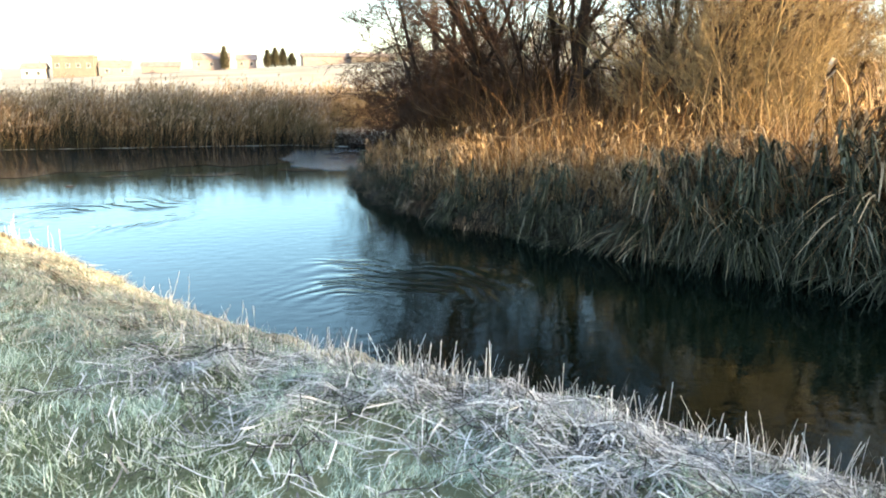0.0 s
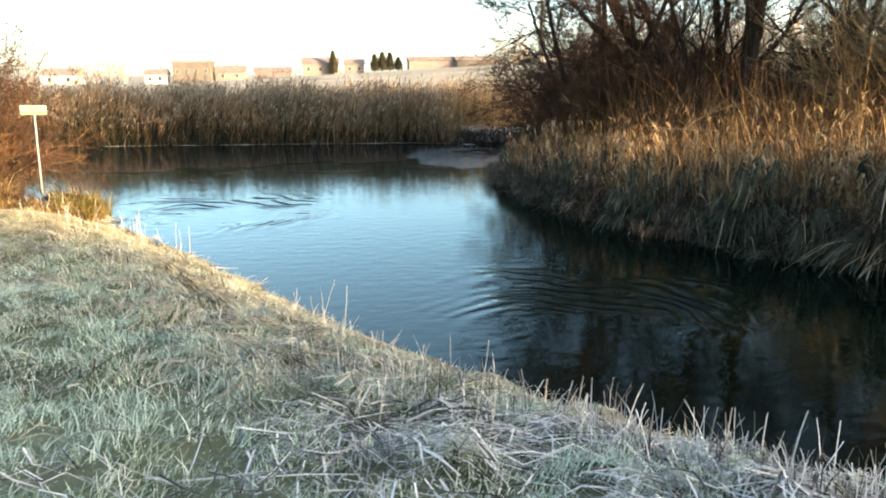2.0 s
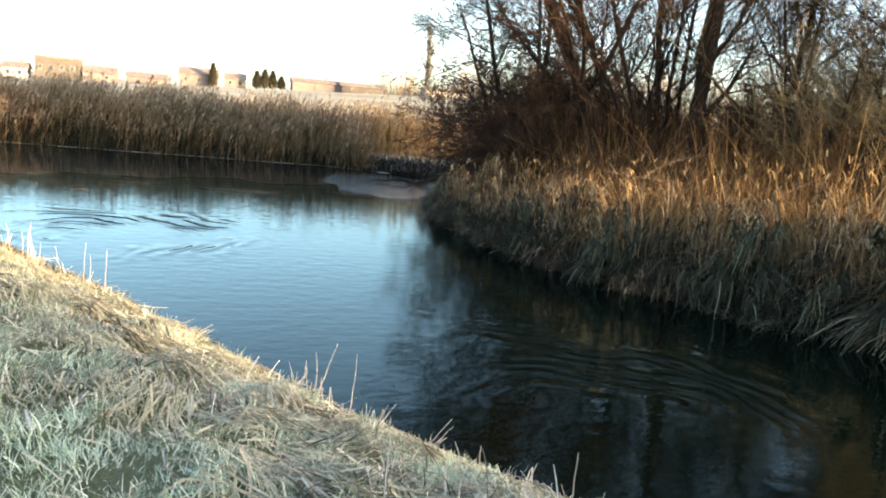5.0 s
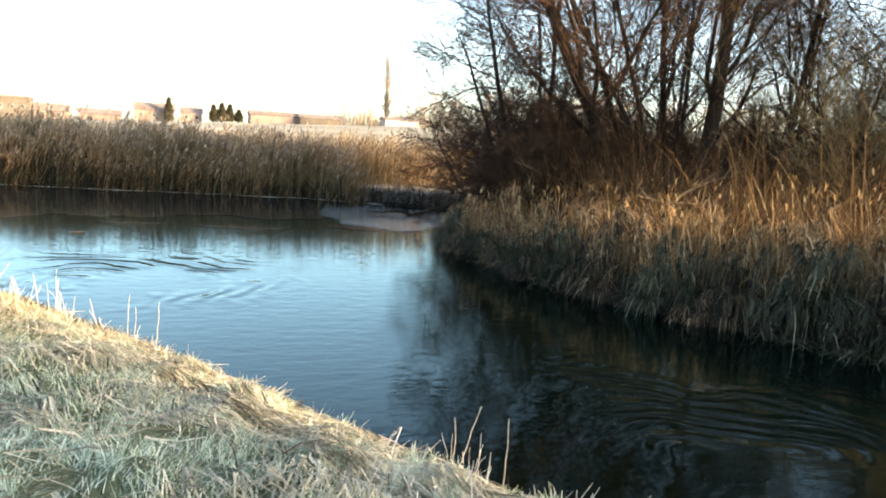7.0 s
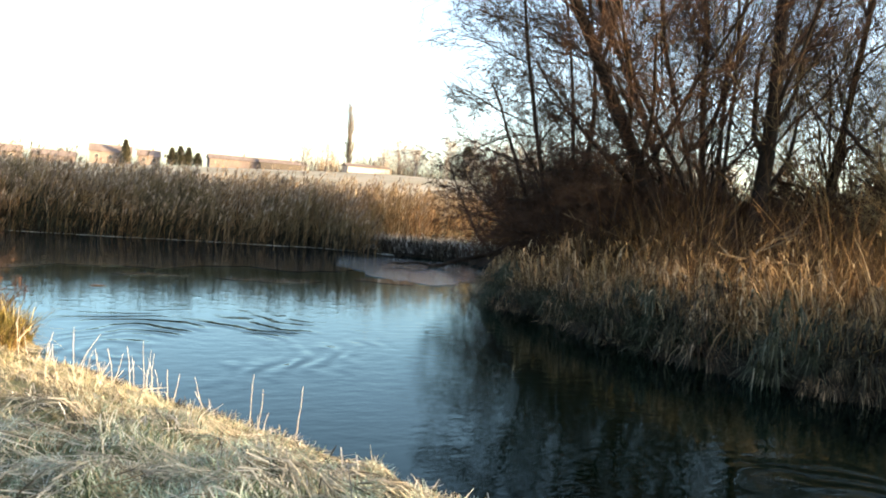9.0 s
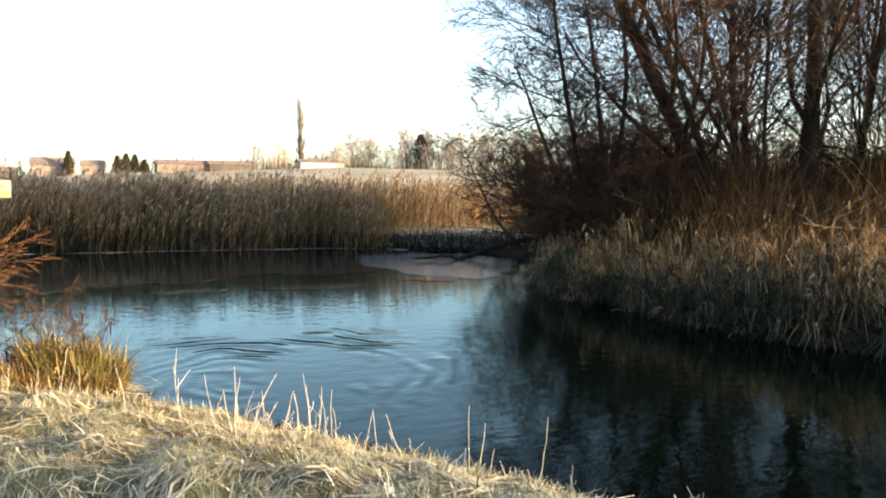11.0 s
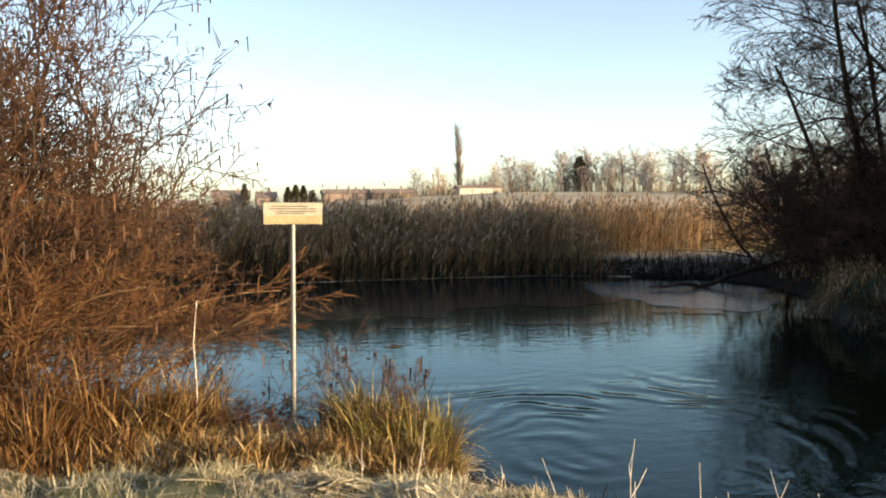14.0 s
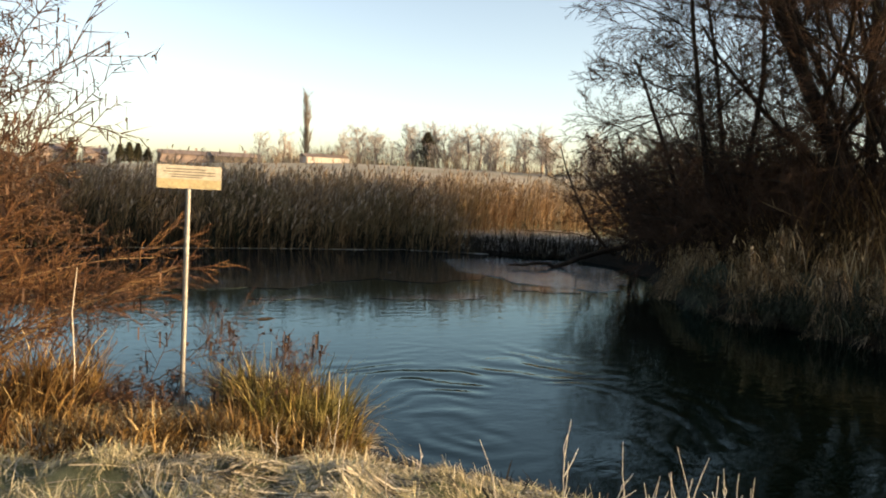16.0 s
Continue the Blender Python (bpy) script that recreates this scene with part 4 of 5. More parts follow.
def shrub(at, n, length, seed, label, mats=(M_BARK, M_TWIG), lean=(0, 0), wide=0.6, radius=0.035, leaves=0, thick=0.005, category="shrub", spec=SHRUB, clear=-9):
    rng = np.random.default_rng(seed)
    e = new("shrub")
    zb = float(land(np.array([at[0]]), np.array([at[1]]))[0])
    e.matrix_world = pose(at[0], at[1], zb)
    tagged(e, label, category)
    out = [[] for _ in range(4)]
    for i in range(n):
        a = 2 * math.pi * (i + rng.uniform(-0.3, 0.3)) / n
        w = wide * rng.uniform(0.3, 1.2)
        grow(rng, (math.cos(a) * 0.25, math.sin(a) * 0.25, -0.1), (math.cos(a) * w + lean[0], math.sin(a) * w + lean[1], 1), length * rng.uniform(0.7, 1.15), radius * rng.uniform(0.6, 1.2), 0, 4, out, spec)
    for st in out[0]:
        part("stem", tubes_mesh("stem", [st], 6, mats[0]), e)
    tw = []
    for p in out[1] + out[2] + out[3]:
        p = np.array(p)
        if p[-1, 2] < clear:
            continue
        p[:, 3] = np.maximum(p[:, 3], thick)
        tw.append(p)
    part("crown", tubes_mesh("crown", tw, 3, mats[1]), e, "tangle of fine twigs")
    if leaves:
        tips = np.array([p[-1, :3] for p in tw])
        tips = tips[rng.integers(0, len(tips), leaves)]
        m = len(tips)
        hang = rng.random(m) < 0.45      # hanging catkins, the rest curled leaves
        v, q = blade_arrays(rng, tips, np.where(hang, rng.uniform(0.07, 0.13, m), rng.uniform(0.04, 0.08, m)), np.where(hang, rng.uniform(0.016, 0.026, m), rng.uniform(0.025, 0.042, m)), rng.uniform(0, 6.3, m), np.where(hang, 0.08, rng.uniform(0.2, 0.8, m)), np.where(hang, 2.1, rng.uniform(0.8, 1.6, m)), 3, np.where(hang, 0.3, 0.7)[:, None])
        part("leaves", mesh_np("leaves", v, q, mat=M_DEAD_LEAF), e, "shrivelled brown leaves")
    return e



RED = dict(points=[10, 5, 3, 2], taper=[0.3, 0.3, 0.4, 0.5], wander=[0.07, 0.09, 0.12, 0.15], lift=[-0.095, -0.03, -0.01, 0.0],
           count=[15, 6, 3, 0], first=[0.2, 0.12, 0.1, 0], angle=[0.5, 0.5, 0.5, 0.5], ratio=[0.34, 0.5, 0.5, 0.5], thin=[0.6, 0.6, 0.6, 0.6])
SPRAY = dict(SHRUB, lift=[0.0, -0.03, -0.05, -0.04], angle=[0.6, 0.7, 0.8, 0.8], count=[13, 9, 7, 0])


WILLOW = dict(SHRUB, lift=[0.03, 0.06, 0.05, 0.03], angle=[0.6, 0.6, 0.6, 0.6], count=[12, 8, 6, 0], first=[0.15, 0.1, 0.1, 0])


def undergrowth():
    brown = "tangled brown bare shrub at the edge of the copse"
    for k, (x, y, n, L, lean) in enumerate(((9.2, 22.4, 8, 3.2, (-0.12, 0.0)), (10.0, 24.6, 8, 3.8, (-0.15, 0.1)), (9.9, 22.2, 8, 3.2, (-0.1, 0)), (11.6, 21.6, 7, 2.6, (0, 0)),
                                          (12.0, 23.6, 7, 3.6, (0, 0)), (14.6, 19.6, 7, 2.6, (0, 0)),
                                          (10.5, 25.8, 9, 3.8, (-0.2, 0.0)), (11.2, 27.8, 9, 3.8, (-0.1, 0.1)), (12.4, 25.6, 8, 3.6, (0, 0)), (14.4, 26.0, 8, 4.0, (0, 0)), (10.4, 21.0, 8, 3.0, (-0.15, 0)),
                                          (11.0, 26.5, 7, 3.0, (0, 0)), (10.4, 18.6, 6, 1.8, (0, 0)))):
        shrub((x, y), n, L, 40 + k, brown, lean=lean, wide=0.8, radius=0.04)
    low = shrub((9.7, 23.4), 9, 2.0, 55, "low dark tangled thorn scrub under the trees", lean=(-0.2, 0), wide=1.0, radius=0.03)
    for x, y, r in ((9.6, 21.4, 60), (9.8, 25.4, 130), (10.6, 23.0, 200), (10.8, 24.8, 20), (12.6, 21.0, 310), (10.7, 26.6, 250), (8.6, 21.2, 95), (11.6, 18.7, 170), (13.4, 18.2, 40)):
        copy_thing(low, pose(x, y, float(land(np.array([x]), np.array([y]))[0]), 0, 0, r))
    for x, y, r, k in ((13.0, 21.6, 15, 1.7), (14.6, 20.6, 75, 1.6), (15.6, 18.9, 140, 1.5), (16.6, 22.6, 200, 1.9), (13.2, 24.2, 260, 1.7), (17.6, 17.4, 320, 1.6), (19.2, 20.0, 45, 1.9), (15.0, 23.6, 110, 1.8), (20.5, 15.5, 170, 1.7)):
        c = copy_thing(low, pose(x, y, float(land(np.array([x]), np.array([y]))[0]), 0, 0, r))
        c.scale = (k, k, k)
    # willows with many fine upright golden shoots
    for k, (x, y, n, L) in enumerate(((15.0, 12.9, 8, 4.8), (16.8, 14.8, 8, 5.4), (18.2, 11.6, 8, 5.6), (16.0, 18.6, 8, 6.2), (17.6, 19.8, 8, 6.6), (14.4, 15.4, 6, 4.2))):
        willow = shrub((x, y), n, L, 60 + k, "golden willow bush with many fine upright shoots", mats=(M_TWIG_GOLD, M_TWIG_GOLD), wide=0.5, radius=0.035, thick=0.006, spec=WILLOW)
    # the eight willows at negative y are unseen, added to shade the near bank
    for x, y, r in ((17.2, 16.6, 80), (19.0, 17.8, 150), (18.2, 17.2, 300), (21.2, 16.4, 30), (18.4, 22.2, 190), (22.0, -12.2, 65), (23.4, -14.6, 140), (24.8, -16.8, 215), (26.2, -19.0, 290), (28.0, -21.4, 10), (25.4, -15.6, 175), (27.4, -18.4, 250), (29.6, -21.4, 320)):
        copy_thing(willow, pose(x, y, float(land(np.array([x]), np.array([y]))[0]), 0, 0, r))
    # brambles and old canes between the trunks
    rng = np.random.default_rng(61)
    x, y = scatter(rng, 58000, 7.5, 23, 9, 28)
    d = along(FAR, x, y)
    keep = ~in_water(x, y) & (d > 1.6) & (x > 7.8) & (y < 27.5 - (x - 9) * 0.55) & (rng.random(len(x)) < 0.55 + 0.45 * np.sin(x * 1.3 + 1) * np.sin(y * 1.1))
    x, y, d = x[keep], y[keep], d[keep]
    n = len(x)
    stuff("bramble_thicket", [blade_arrays(rng, put_on(x, y), rng.uniform(0.8, 2.5, n) * np.clip(0.45 + d / 6, 0.5, 1.1) * np.interp(y + 0.5 * x, [19, 24], [0.55, 1.0]), rng.uniform(0.008, 0.02, n), rng.uniform(0, 6.3, n), rng.uniform(0.2, 0.9, n), rng.uniform(0.0, 0.5, n), 3, 0.6)], M_BRAMBLE, "brown bramble and old canes between the trunks", "bramble")
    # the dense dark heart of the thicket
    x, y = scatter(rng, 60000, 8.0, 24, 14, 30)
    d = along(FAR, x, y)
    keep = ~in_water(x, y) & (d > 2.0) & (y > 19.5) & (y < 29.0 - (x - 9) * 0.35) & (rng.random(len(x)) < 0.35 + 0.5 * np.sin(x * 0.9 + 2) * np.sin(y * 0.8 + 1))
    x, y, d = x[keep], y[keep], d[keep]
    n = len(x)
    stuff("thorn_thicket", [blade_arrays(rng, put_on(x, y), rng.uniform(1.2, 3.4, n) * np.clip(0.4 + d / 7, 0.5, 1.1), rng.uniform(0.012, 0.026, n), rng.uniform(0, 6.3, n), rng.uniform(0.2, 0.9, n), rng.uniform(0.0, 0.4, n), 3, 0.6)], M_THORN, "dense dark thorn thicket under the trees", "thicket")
    x, y = scatter(rng, 7000, 8.5, 26, 8, 28)
    d = along(FAR, x, y)
    keep = ~in_water(x, y) & (d > 2.6) & (y < 27.0 - (x - 9) * 0.45) & (rng.random(len(x)) < 0.5 + 0.5 * np.sin(x * 1.9) * np.sin(y * 1.7 + 0.5))
    x, y = x[keep], y[keep]
    n = len(x)
    gold = (x * 0.62 - y * 0.5) > 1.2
    for mats, sel, label in ((M_BRAMBLE, ~gold, "thicket of thin brown saplings between the trunks"), (M_BANK_GRASS, gold, "thicket of thin golden saplings between the trunks")):
        m = int(sel.sum())
        stuff("sapling_thicket", [blade_arrays(rng, put_on(x[sel], y[sel]), rng.uniform(1.4, 3.6, m), rng.uniform(0.006, 0.014, m), rng.uniform(0, 6.3, m), rng.uniform(0.05, 0.7, m), rng.uniform(0.0, 0.35, m), 4, 0.6)], mats, label, "saplings")
    # limbs that lean out over the water
    shrub((10.2, 27.6), 3, 3.6, 70, "dark bare shrub with limbs leaning over the water", lean=(-1.0, -0.1), wide=0.55, radius=0.05)


def left_bushes():
    for k, (x, y, n, L, lean) in enumerate(((-6.5, 17.3, 15, 2.5, (0.55, 0.1)), (-7.3, 17.9, 15, 3.0, (0.5, -0.1)), (-8.1, 17.2, 14, 3.3, (0.5, 0.0)), (-8.9, 17.9, 14, 3.5, (0.3, 0.0)), (-9.8, 17.3, 13, 3.2, (0.2, 0.0)), (-10.9, 17.9, 13, 3.4, (0, 0)))):
        shrub((x, y), n, L, 80 + k, "dense red-brown bare bush with arching canes over the water", mats=(M_CANE, M_TWIG_RED), lean=lean, wide=0.85, radius=0.017, thick=0.0045, spec=RED, clear=0.7)
    for k, (x, y, n, L, lean) in enumerate(((-7.5, 18.1, 13, 4.3, (0.14, 0.0)), (-8.9, 18.1, 11, 5.0, (0.0, 0.0)), (-10.3, 18.6, 10, 5.8, (0.0, 0)))):
        shrub((x, y), n, L, 95 + k, "tall bare alder bush with shrivelled leaves and catkins", lean=lean, wide=0.42, radius=0.04, leaves=5200, thick=0.0075, spec=SPRAY)


def tufts():
    rng = np.random.default_rng(21)
    def clump(cx, cy, rx, ry, n, L, mats, label, spread_out=0.6):
        a, q = rng.uniform(0, 6.3, n), np.sqrt(rng.random(n))
        x, y = cx + np.cos(a) * q * rx, cy + np.sin(a) * q * ry
        keep = ~in_water(x, y)
        x, y, a = x[keep], y[keep], a[keep]
        m = len(x)
        v, f = blade_arrays(rng, put_on(x, y), L * rng.uniform(0.3, 1.25, m), rng.uniform(0.011, 0.022, m), a + rng.normal(0, 1.2, m), rng.uniform(0.1, spread_out, m), rng.uniform(0.05, 0.75, m), 4)
        v2, f2 = blade_arrays(rng, put_on(x[: m // 3], y[: m // 3]), L * rng.uniform(0.7, 1.4, m // 3), rng.uniform(0.006, 0.011, m // 3), a[: m // 3] + rng.normal(0, 1.0, m // 3), rng.uniform(0.2, 0.9, m // 3), rng.uniform(0.1, 0.8, m // 3), 4)
        v, f = join_arrays([(v, f), (v2, f2)])
        ob = new("grass_tussock", mesh_np("grass_tussock", v, f, mat=mats))
        tagged(ob, label, "grass", "tussocks on the bank")
    yellow = "yellow-green grass tussock at the water's edge beside the sign"
    for cx, cy, rx, ry, L in ((-3.5, 15.5, 0.4, 0.4, 0.58), (-3.4, 15.05, 0.35, 0.4, 0.6), (-3.1, 15.3, 0.3, 0.3, 0.56), (-3.45, 15.9, 0.3, 0.3, 0.52), (-3.15, 14.85, 0.3, 0.3, 0.5)):
        clump(cx, cy, rx, ry, 520, L, M_TUFT, yellow, 0.8)
    for cx, cy, rx, ry, L in ((-3.5, 15.35, 0.5, 0.5, 0.42), (-3.2, 14.9, 0.4, 0.4, 0.4), (-4.7, 14.7, 0.4, 0.3, 0.26), (-3.85, 14.75, 0.4, 0.3, 0.3), (-3.5, 14.45, 0.35, 0.25, 0.28), (-4.3, 14.6, 0.35, 0.25, 0.22), (-5.2, 14.8, 0.4, 0.3, 0.26)):
        clump(cx, cy, rx, ry, 420, L, M_SEDGE_DRY, "ragged brown grass clump beside the sign", 0.95)
    dry = "rusty brown dead grass clump below the red bush"
    for cx, cy, rx, ry, L in ((-5.1, 16.0, 0.35, 0.3, 0.7), (-5.6, 16.0, 0.45, 0.35, 0.85), (-6.3, 16.2, 0.5, 0.4, 0.95), (-7.1, 16.4, 0.5, 0.4, 1.05), (-8.0, 16.4, 0.5, 0.4, 1.05), (-5.4, 15.6, 0.45, 0.35, 0.55), (-6.2, 15.5, 0.5, 0.4, 0.65), (-7.2, 15.6, 0.5, 0.4, 0.7), (-8.2, 15.6, 0.5, 0.4, 0.7), (-5.9, 15.0, 0.5, 0.35, 0.32), (-7.0, 15.0, 0.5, 0.35, 0.34)):
        clump(cx, cy, rx, ry, 560, L, M_SEDGE_DRY if (cx * 7) % 2 < 0.5 else M_RUST, dry, 0.8)


def bank_scrub():
    for k, (x, y, L) in enumerate(((-6.3, 16.2, 0.75), (-7.3, 16.2, 0.85), (-8.4, 16.3, 0.9))):
        shrub((x, y), 9, L, 120 + k, "low red-brown bramble shrub on the bank", mats=(M_TWIG_RED, M_TWIG_RED), wide=0.8, radius=0.012, leaves=420, thick=0.0035)
    shrub((-3.55, 15.45), 7, 0.75, 133, "small dark leafy weeds among the tussocks", wide=0.5, radius=0.006, leaves=90, thick=0.002)
    shrub((-4.55, 15.75), 8, 0.4, 134, "low dark tangle of dead twigs beside the post", wide=0.9, radius=0.008, thick=0.003)
    shrub((-5.3, 16.45), 3, 1.9, 131, "thin dark branch with small leaves over the water", lean=(1.3, 0.5), wide=0.3, radius=0.014, leaves=160, thick=0.004)
    stalk = new("dead_weed", tubes_mesh("dead_weed", [[(0, 0, -0.05, 0.006), (0.015, 0, 0.4, 0.0055), (-0.005, 0.01, 0.8, 0.005), (0.03, 0.0, 1.15, 0.003)]], 6, M_STEM))
    stalk.matrix_world = pose(-5.0, 15.6, float(land(np.array([-5.0]), np.array([15.6]))[0]))
    tagged(stalk, "tall thin dry weed standing beside the sign", "weed")


def dead_stems():
    rng = np.random.default_rng(31)
    kinds = []
    for k in range(6):
        L = (0.42, 0.36, 0.5, 0.3, 0.45, 0.26)[k]
        p, d, pts = np.zeros(3), np.array([rng.normal(0, 0.12), rng.normal(0, 0.12), 1.0]), []
        for i in range(7):
            pts.append((*p, 0.004 * (1 - 0.55 * i / 6)))
            d = d + rng.normal(0, 0.09, 3)
            d /= np.linalg.norm(d)
            p = p + d * L / 6
        lines = [pts]
        for i in (2, 3, 4, 5)[: (0, 2, 0, 0, 3, 0)[k]]:
            b, w = np.array(pts[i][:3]), rng.normal(0, 0.6, 3) + np.array([0, 0, 0.9])
            w *= L * rng.uniform(0.18, 0.34) / np.linalg.norm(w)
            lines.append([(*b, 0.0026), (*(b + w * 0.5 + rng.normal(0, 0.008, 3)), 0.0022), (*(b + w), 0.0015)])
        kinds.append(tubes_mesh("dead_weed", lines, 5, M_STEM))
    def stand(x, y, k, lean=8, size=1.0):
        while in_water(np.array([x + 0.1]), np.array([y + 0.1]))[0]:
            x, y = x - 0.07, y - 0.07
        ob = new("dead_weed", kinds[k % 6])
        z = max(float(land(np.array([x]), np.array([y]))[0]), -0.05)
        ob.matrix_world = pose(x, y, z - 0.02, rng.normal(0, lean), rng.normal(0, lean), rng.uniform(0, 360)) @ Matrix.Diagonal((1, 1, size, 1))
        tagged(ob, "dry frosted weed standing on the bank's edge", "weed", "dead weeds along the bank")
    for x, y, k in ((2.4, 2.6, 2), (2.46, 2.52, 4), (1.84, 3.06, 0), (1.95, 3.0, 4), (1.88, 7.55, 2), (1.8, 7.6, 0), (1.95, 7.45, 3), (2.1, 7.3, 2), (-0.3, 12.55, 1), (-0.05, 11.95, 2), (0.0, 11.9, 0), (0.22, 11.45, 2), (-2.5, 11.75, 2), (-2.4, 11.6, 4), (-2.2, 11.6, 5), (-1.9, 11.9, 0)):
        stand(x, y, k, 7, 1.15)
    for i in range(26):      # a patch of taller weeds on the point of the bank
        stand(-1.95 + rng.normal(0, 0.4), 12.2 + rng.normal(0, 0.3), int(rng.integers(0, 6)), 9, rng.uniform(0.9, 1.5))
    for i in range(120):
        f = rng.uniform(3.4, 11) if i < 80 else rng.uniform(9, 19)
        a = NEAR[int(f)] + (NEAR[int(f) + 1] - NEAR[int(f)]) * (f - int(f))
        u = rng.uniform(-0.15, 1.6)
        stand(a[0] - 0.72 * u, a[1] - 0.68 * u, int(rng.integers(0, 6)), 14, rng.uniform(0.5, 0.95))


def fallen_branch():
    e = new("fallen_branch")
    e.matrix_world = pose(7.2, 26.9, 0.0)
    tagged(e, "dark crooked dead branch lying in the water", "branch")
    part("stem", tubes_mesh("stem", [[(2.9, 0.2, 0.62, 0.085), (1.7, 0.1, 0.45, 0.075), (0.9, 0.05, 0.28, 0.07), (0.35, 0.0, 0.12, 0.065), (0.0, 0.0, 0.03, 0.06), (-0.25, -0.05, 0.14, 0.05), (-0.65, -0.05, 0.16, 0.04), (-1.0, 0.0, 0.09, 0.035), (-1.2, 0.02, 0.12, 0.03), (-1.45, 0.05, 0.09, 0.015)]], 8, M_BARK), e)
    part("twig", tubes_mesh("twig", [[(0.1, 0.0, 0.05, 0.04), (0.35, -0.15, -0.02, 0.03), (0.6, -0.3, -0.08, 0.02)]], 6, M_BARK), e)
    part("twig", tubes_mesh("twig", [[(0.9, 0.05, 0.28, 0.035), (0.8, 0.1, 0.6, 0.022), (0.95, 0.1, 0.95, 0.01)]], 6, M_BARK), e)
    log = new("driftwood", tubes_mesh("driftwood", [[(-0.22, 0, 0.0, 0.02), (-0.1, 0.02, 0.02, 0.05), (0.1, 0.0, 0.02, 0.045), (0.3, -0.03, 0.0, 0.015)]], 8, M_BARK))
    log.matrix_world = pose(-2.2, 21.0, -0.01, 0, 0, 10) @ Matrix.Diagonal((0.7, 0.5, 0.5, 1))
    tagged(log, "small dark piece of driftwood afloat", "driftwood")


def dead_branches():
    """Pale dead branches that lie and lean on the bank below the trees."""
    for k, (x, y, turn, tilt, L) in enumerate(((9.3, 16.0, 24, 16, 2.6), (10.2, 15.4, 165, 10, 1.8), (8.6, 18.6, 40, 20, 1.9), (11.6, 14.6, 12, 14, 2.2), (9.6, 19.8, 150, 24, 2.0))):
        rng = np.random.default_rng(400 + k)
        e = new("dead_branch")
        e.matrix_world = pose(x, y, float(land(np.array([x]), np.array([y]))[0]) + 0.55, 0, -tilt, turn)
        tagged(e, "pale dead branch leaning on the grassy bank", "branch", "dead branches under the trees")
        pts = [(L * f, 0.12 * math.sin(4 * f + k), 0.1 * math.sin(3 * f + 2 * k) - (0.6 if f == 0 else 0.0), 0.035 * (1 - 0.75 * f)) for f in np.linspace(0, 1, 8)]
        part("stem", tubes_mesh("stem", [pts], 7, M_CANE), e)
        for i in (2, 3, 5, 6):
            b = np.array(pts[i][:3])
            w = np.array([rng.uniform(0.2, 0.6), rng.normal(0, 0.4), rng.uniform(0.0, 0.5)]) * L * 0.35
            part("twig", tubes_mesh("twig", [[(*b, 0.014), (*(b + w * 0.5 + rng.normal(0, 0.04, 3)), 0.01), (*(b + w), 0.004)]], 5, M_CANE), e)


def ice():
    rng = np.random.default_rng(8)

    def sheet(name, ring, mats, label, top=0.009):
        bm = bmesh.new()
        n = len(ring)
        up = [bm.verts.new((x, y, top)) for x, y in ring]
        low = [bm.verts.new((x, y, -0.01)) for x, y in ring]
        bm.faces.new(up)
        for i in range(n):
            bm.faces.new((low[i], low[(i + 1) % n], up[(i + 1) % n], up[i]))
        return tagged(new(name, bm_mesh(name, bm, mats)), label, "ice", "ice on the pond")

    # one sheet from the far shore to a ragged front edge in open water
    fx = np.linspace(-16, 5.2, 90)
    front = 24.2 + 0.7 * np.sin(fx * 0.55 + 1) + 0.35 * np.sin(fx * 1.7) + 0.16 * np.sin(fx * 4.1 + 2) + rng.normal(0, 0.05, 90) + np.interp(fx, [-16, -8, 2, 5.2], [2.5, 0.2, 0.0, 1.4])
    shore = [p - np.array([0.0, 0.12]) for p in FAR[2:7][::-1]]
    ring = [(float(a), float(b)) for a, b in zip(fx, front)] + [(6.4, 27.2), (7.3, 28.6)] + [(float(p[0]), float(p[1])) for p in shore] + [(-14.0, 34.0)]
    sheet("ice_sheet", ring, M_ICE, "thin grey ice sheet on the pond")
    for cx, cy, rx, ry in ((1.6, 22.6, 1.1, 0.35), (-1.2, 23.0, 0.7, 0.22), (4.6, 23.2, 0.8, 0.5)):
        a = np.arange(40) * 2 * np.pi / 40
        k = 1 + 0.2 * np.sin(3 * a + rng.uniform(0, 6)) + 0.12 * np.sin(7 * a + rng.uniform(0, 6))
        sheet("ice_floe", [(float(p), float(q)) for p, q in zip(cx + rx * k * np.cos(a), cy + ry * k * np.sin(a))], M_ICE, "small broken floe of thin ice")
    # paler frosted ice round the fallen branch, its colour holding reflected sky
    a = np.arange(72) * 2 * np.pi / 72
    k = 1 + 0.1 * np.sin(3 * a + 0.6) + 0.06 * np.sin(8 * a + 2) + 0.03 * np.sin(17 * a)
    sheet("pale_ice_sheet", [(float(p), float(q)) for p, q in zip(6.3 + 2.2 * k * np.cos(a) + 0.35 * k * np.sin(a), 26.3 + 3.2 * k * np.sin(a))], M_ICE_PALE, "frosted ice round the fallen branch, reflected sky in its pale colour", 0.014)
    # white frosted rim where the ice meets the reeds
    line = np.concatenate([np.linspace(a, b, 12)[:-1] for a, b in zip(FAR[2:6], FAR[3:7])])
    k = np.arange(len(line))
    wide = np.maximum(0.1 + 0.16 * np.sin(k * 0.7) * np.sin(k * 0.23 + 1) + rng.uniform(-0.08, 0.08, len(line)), -0.1)
    outer = [(float(p[0] - 0.25 * w), float(p[1] - w)) for p, w in zip(line, wide)]
    inner = [(float(p[0]), float(p[1] + 0.05)) for p in line]
    sheet("shore_ice", outer + inner[::-1], M_RIM, "white frosted rim of ice along the reeds", 0.022)


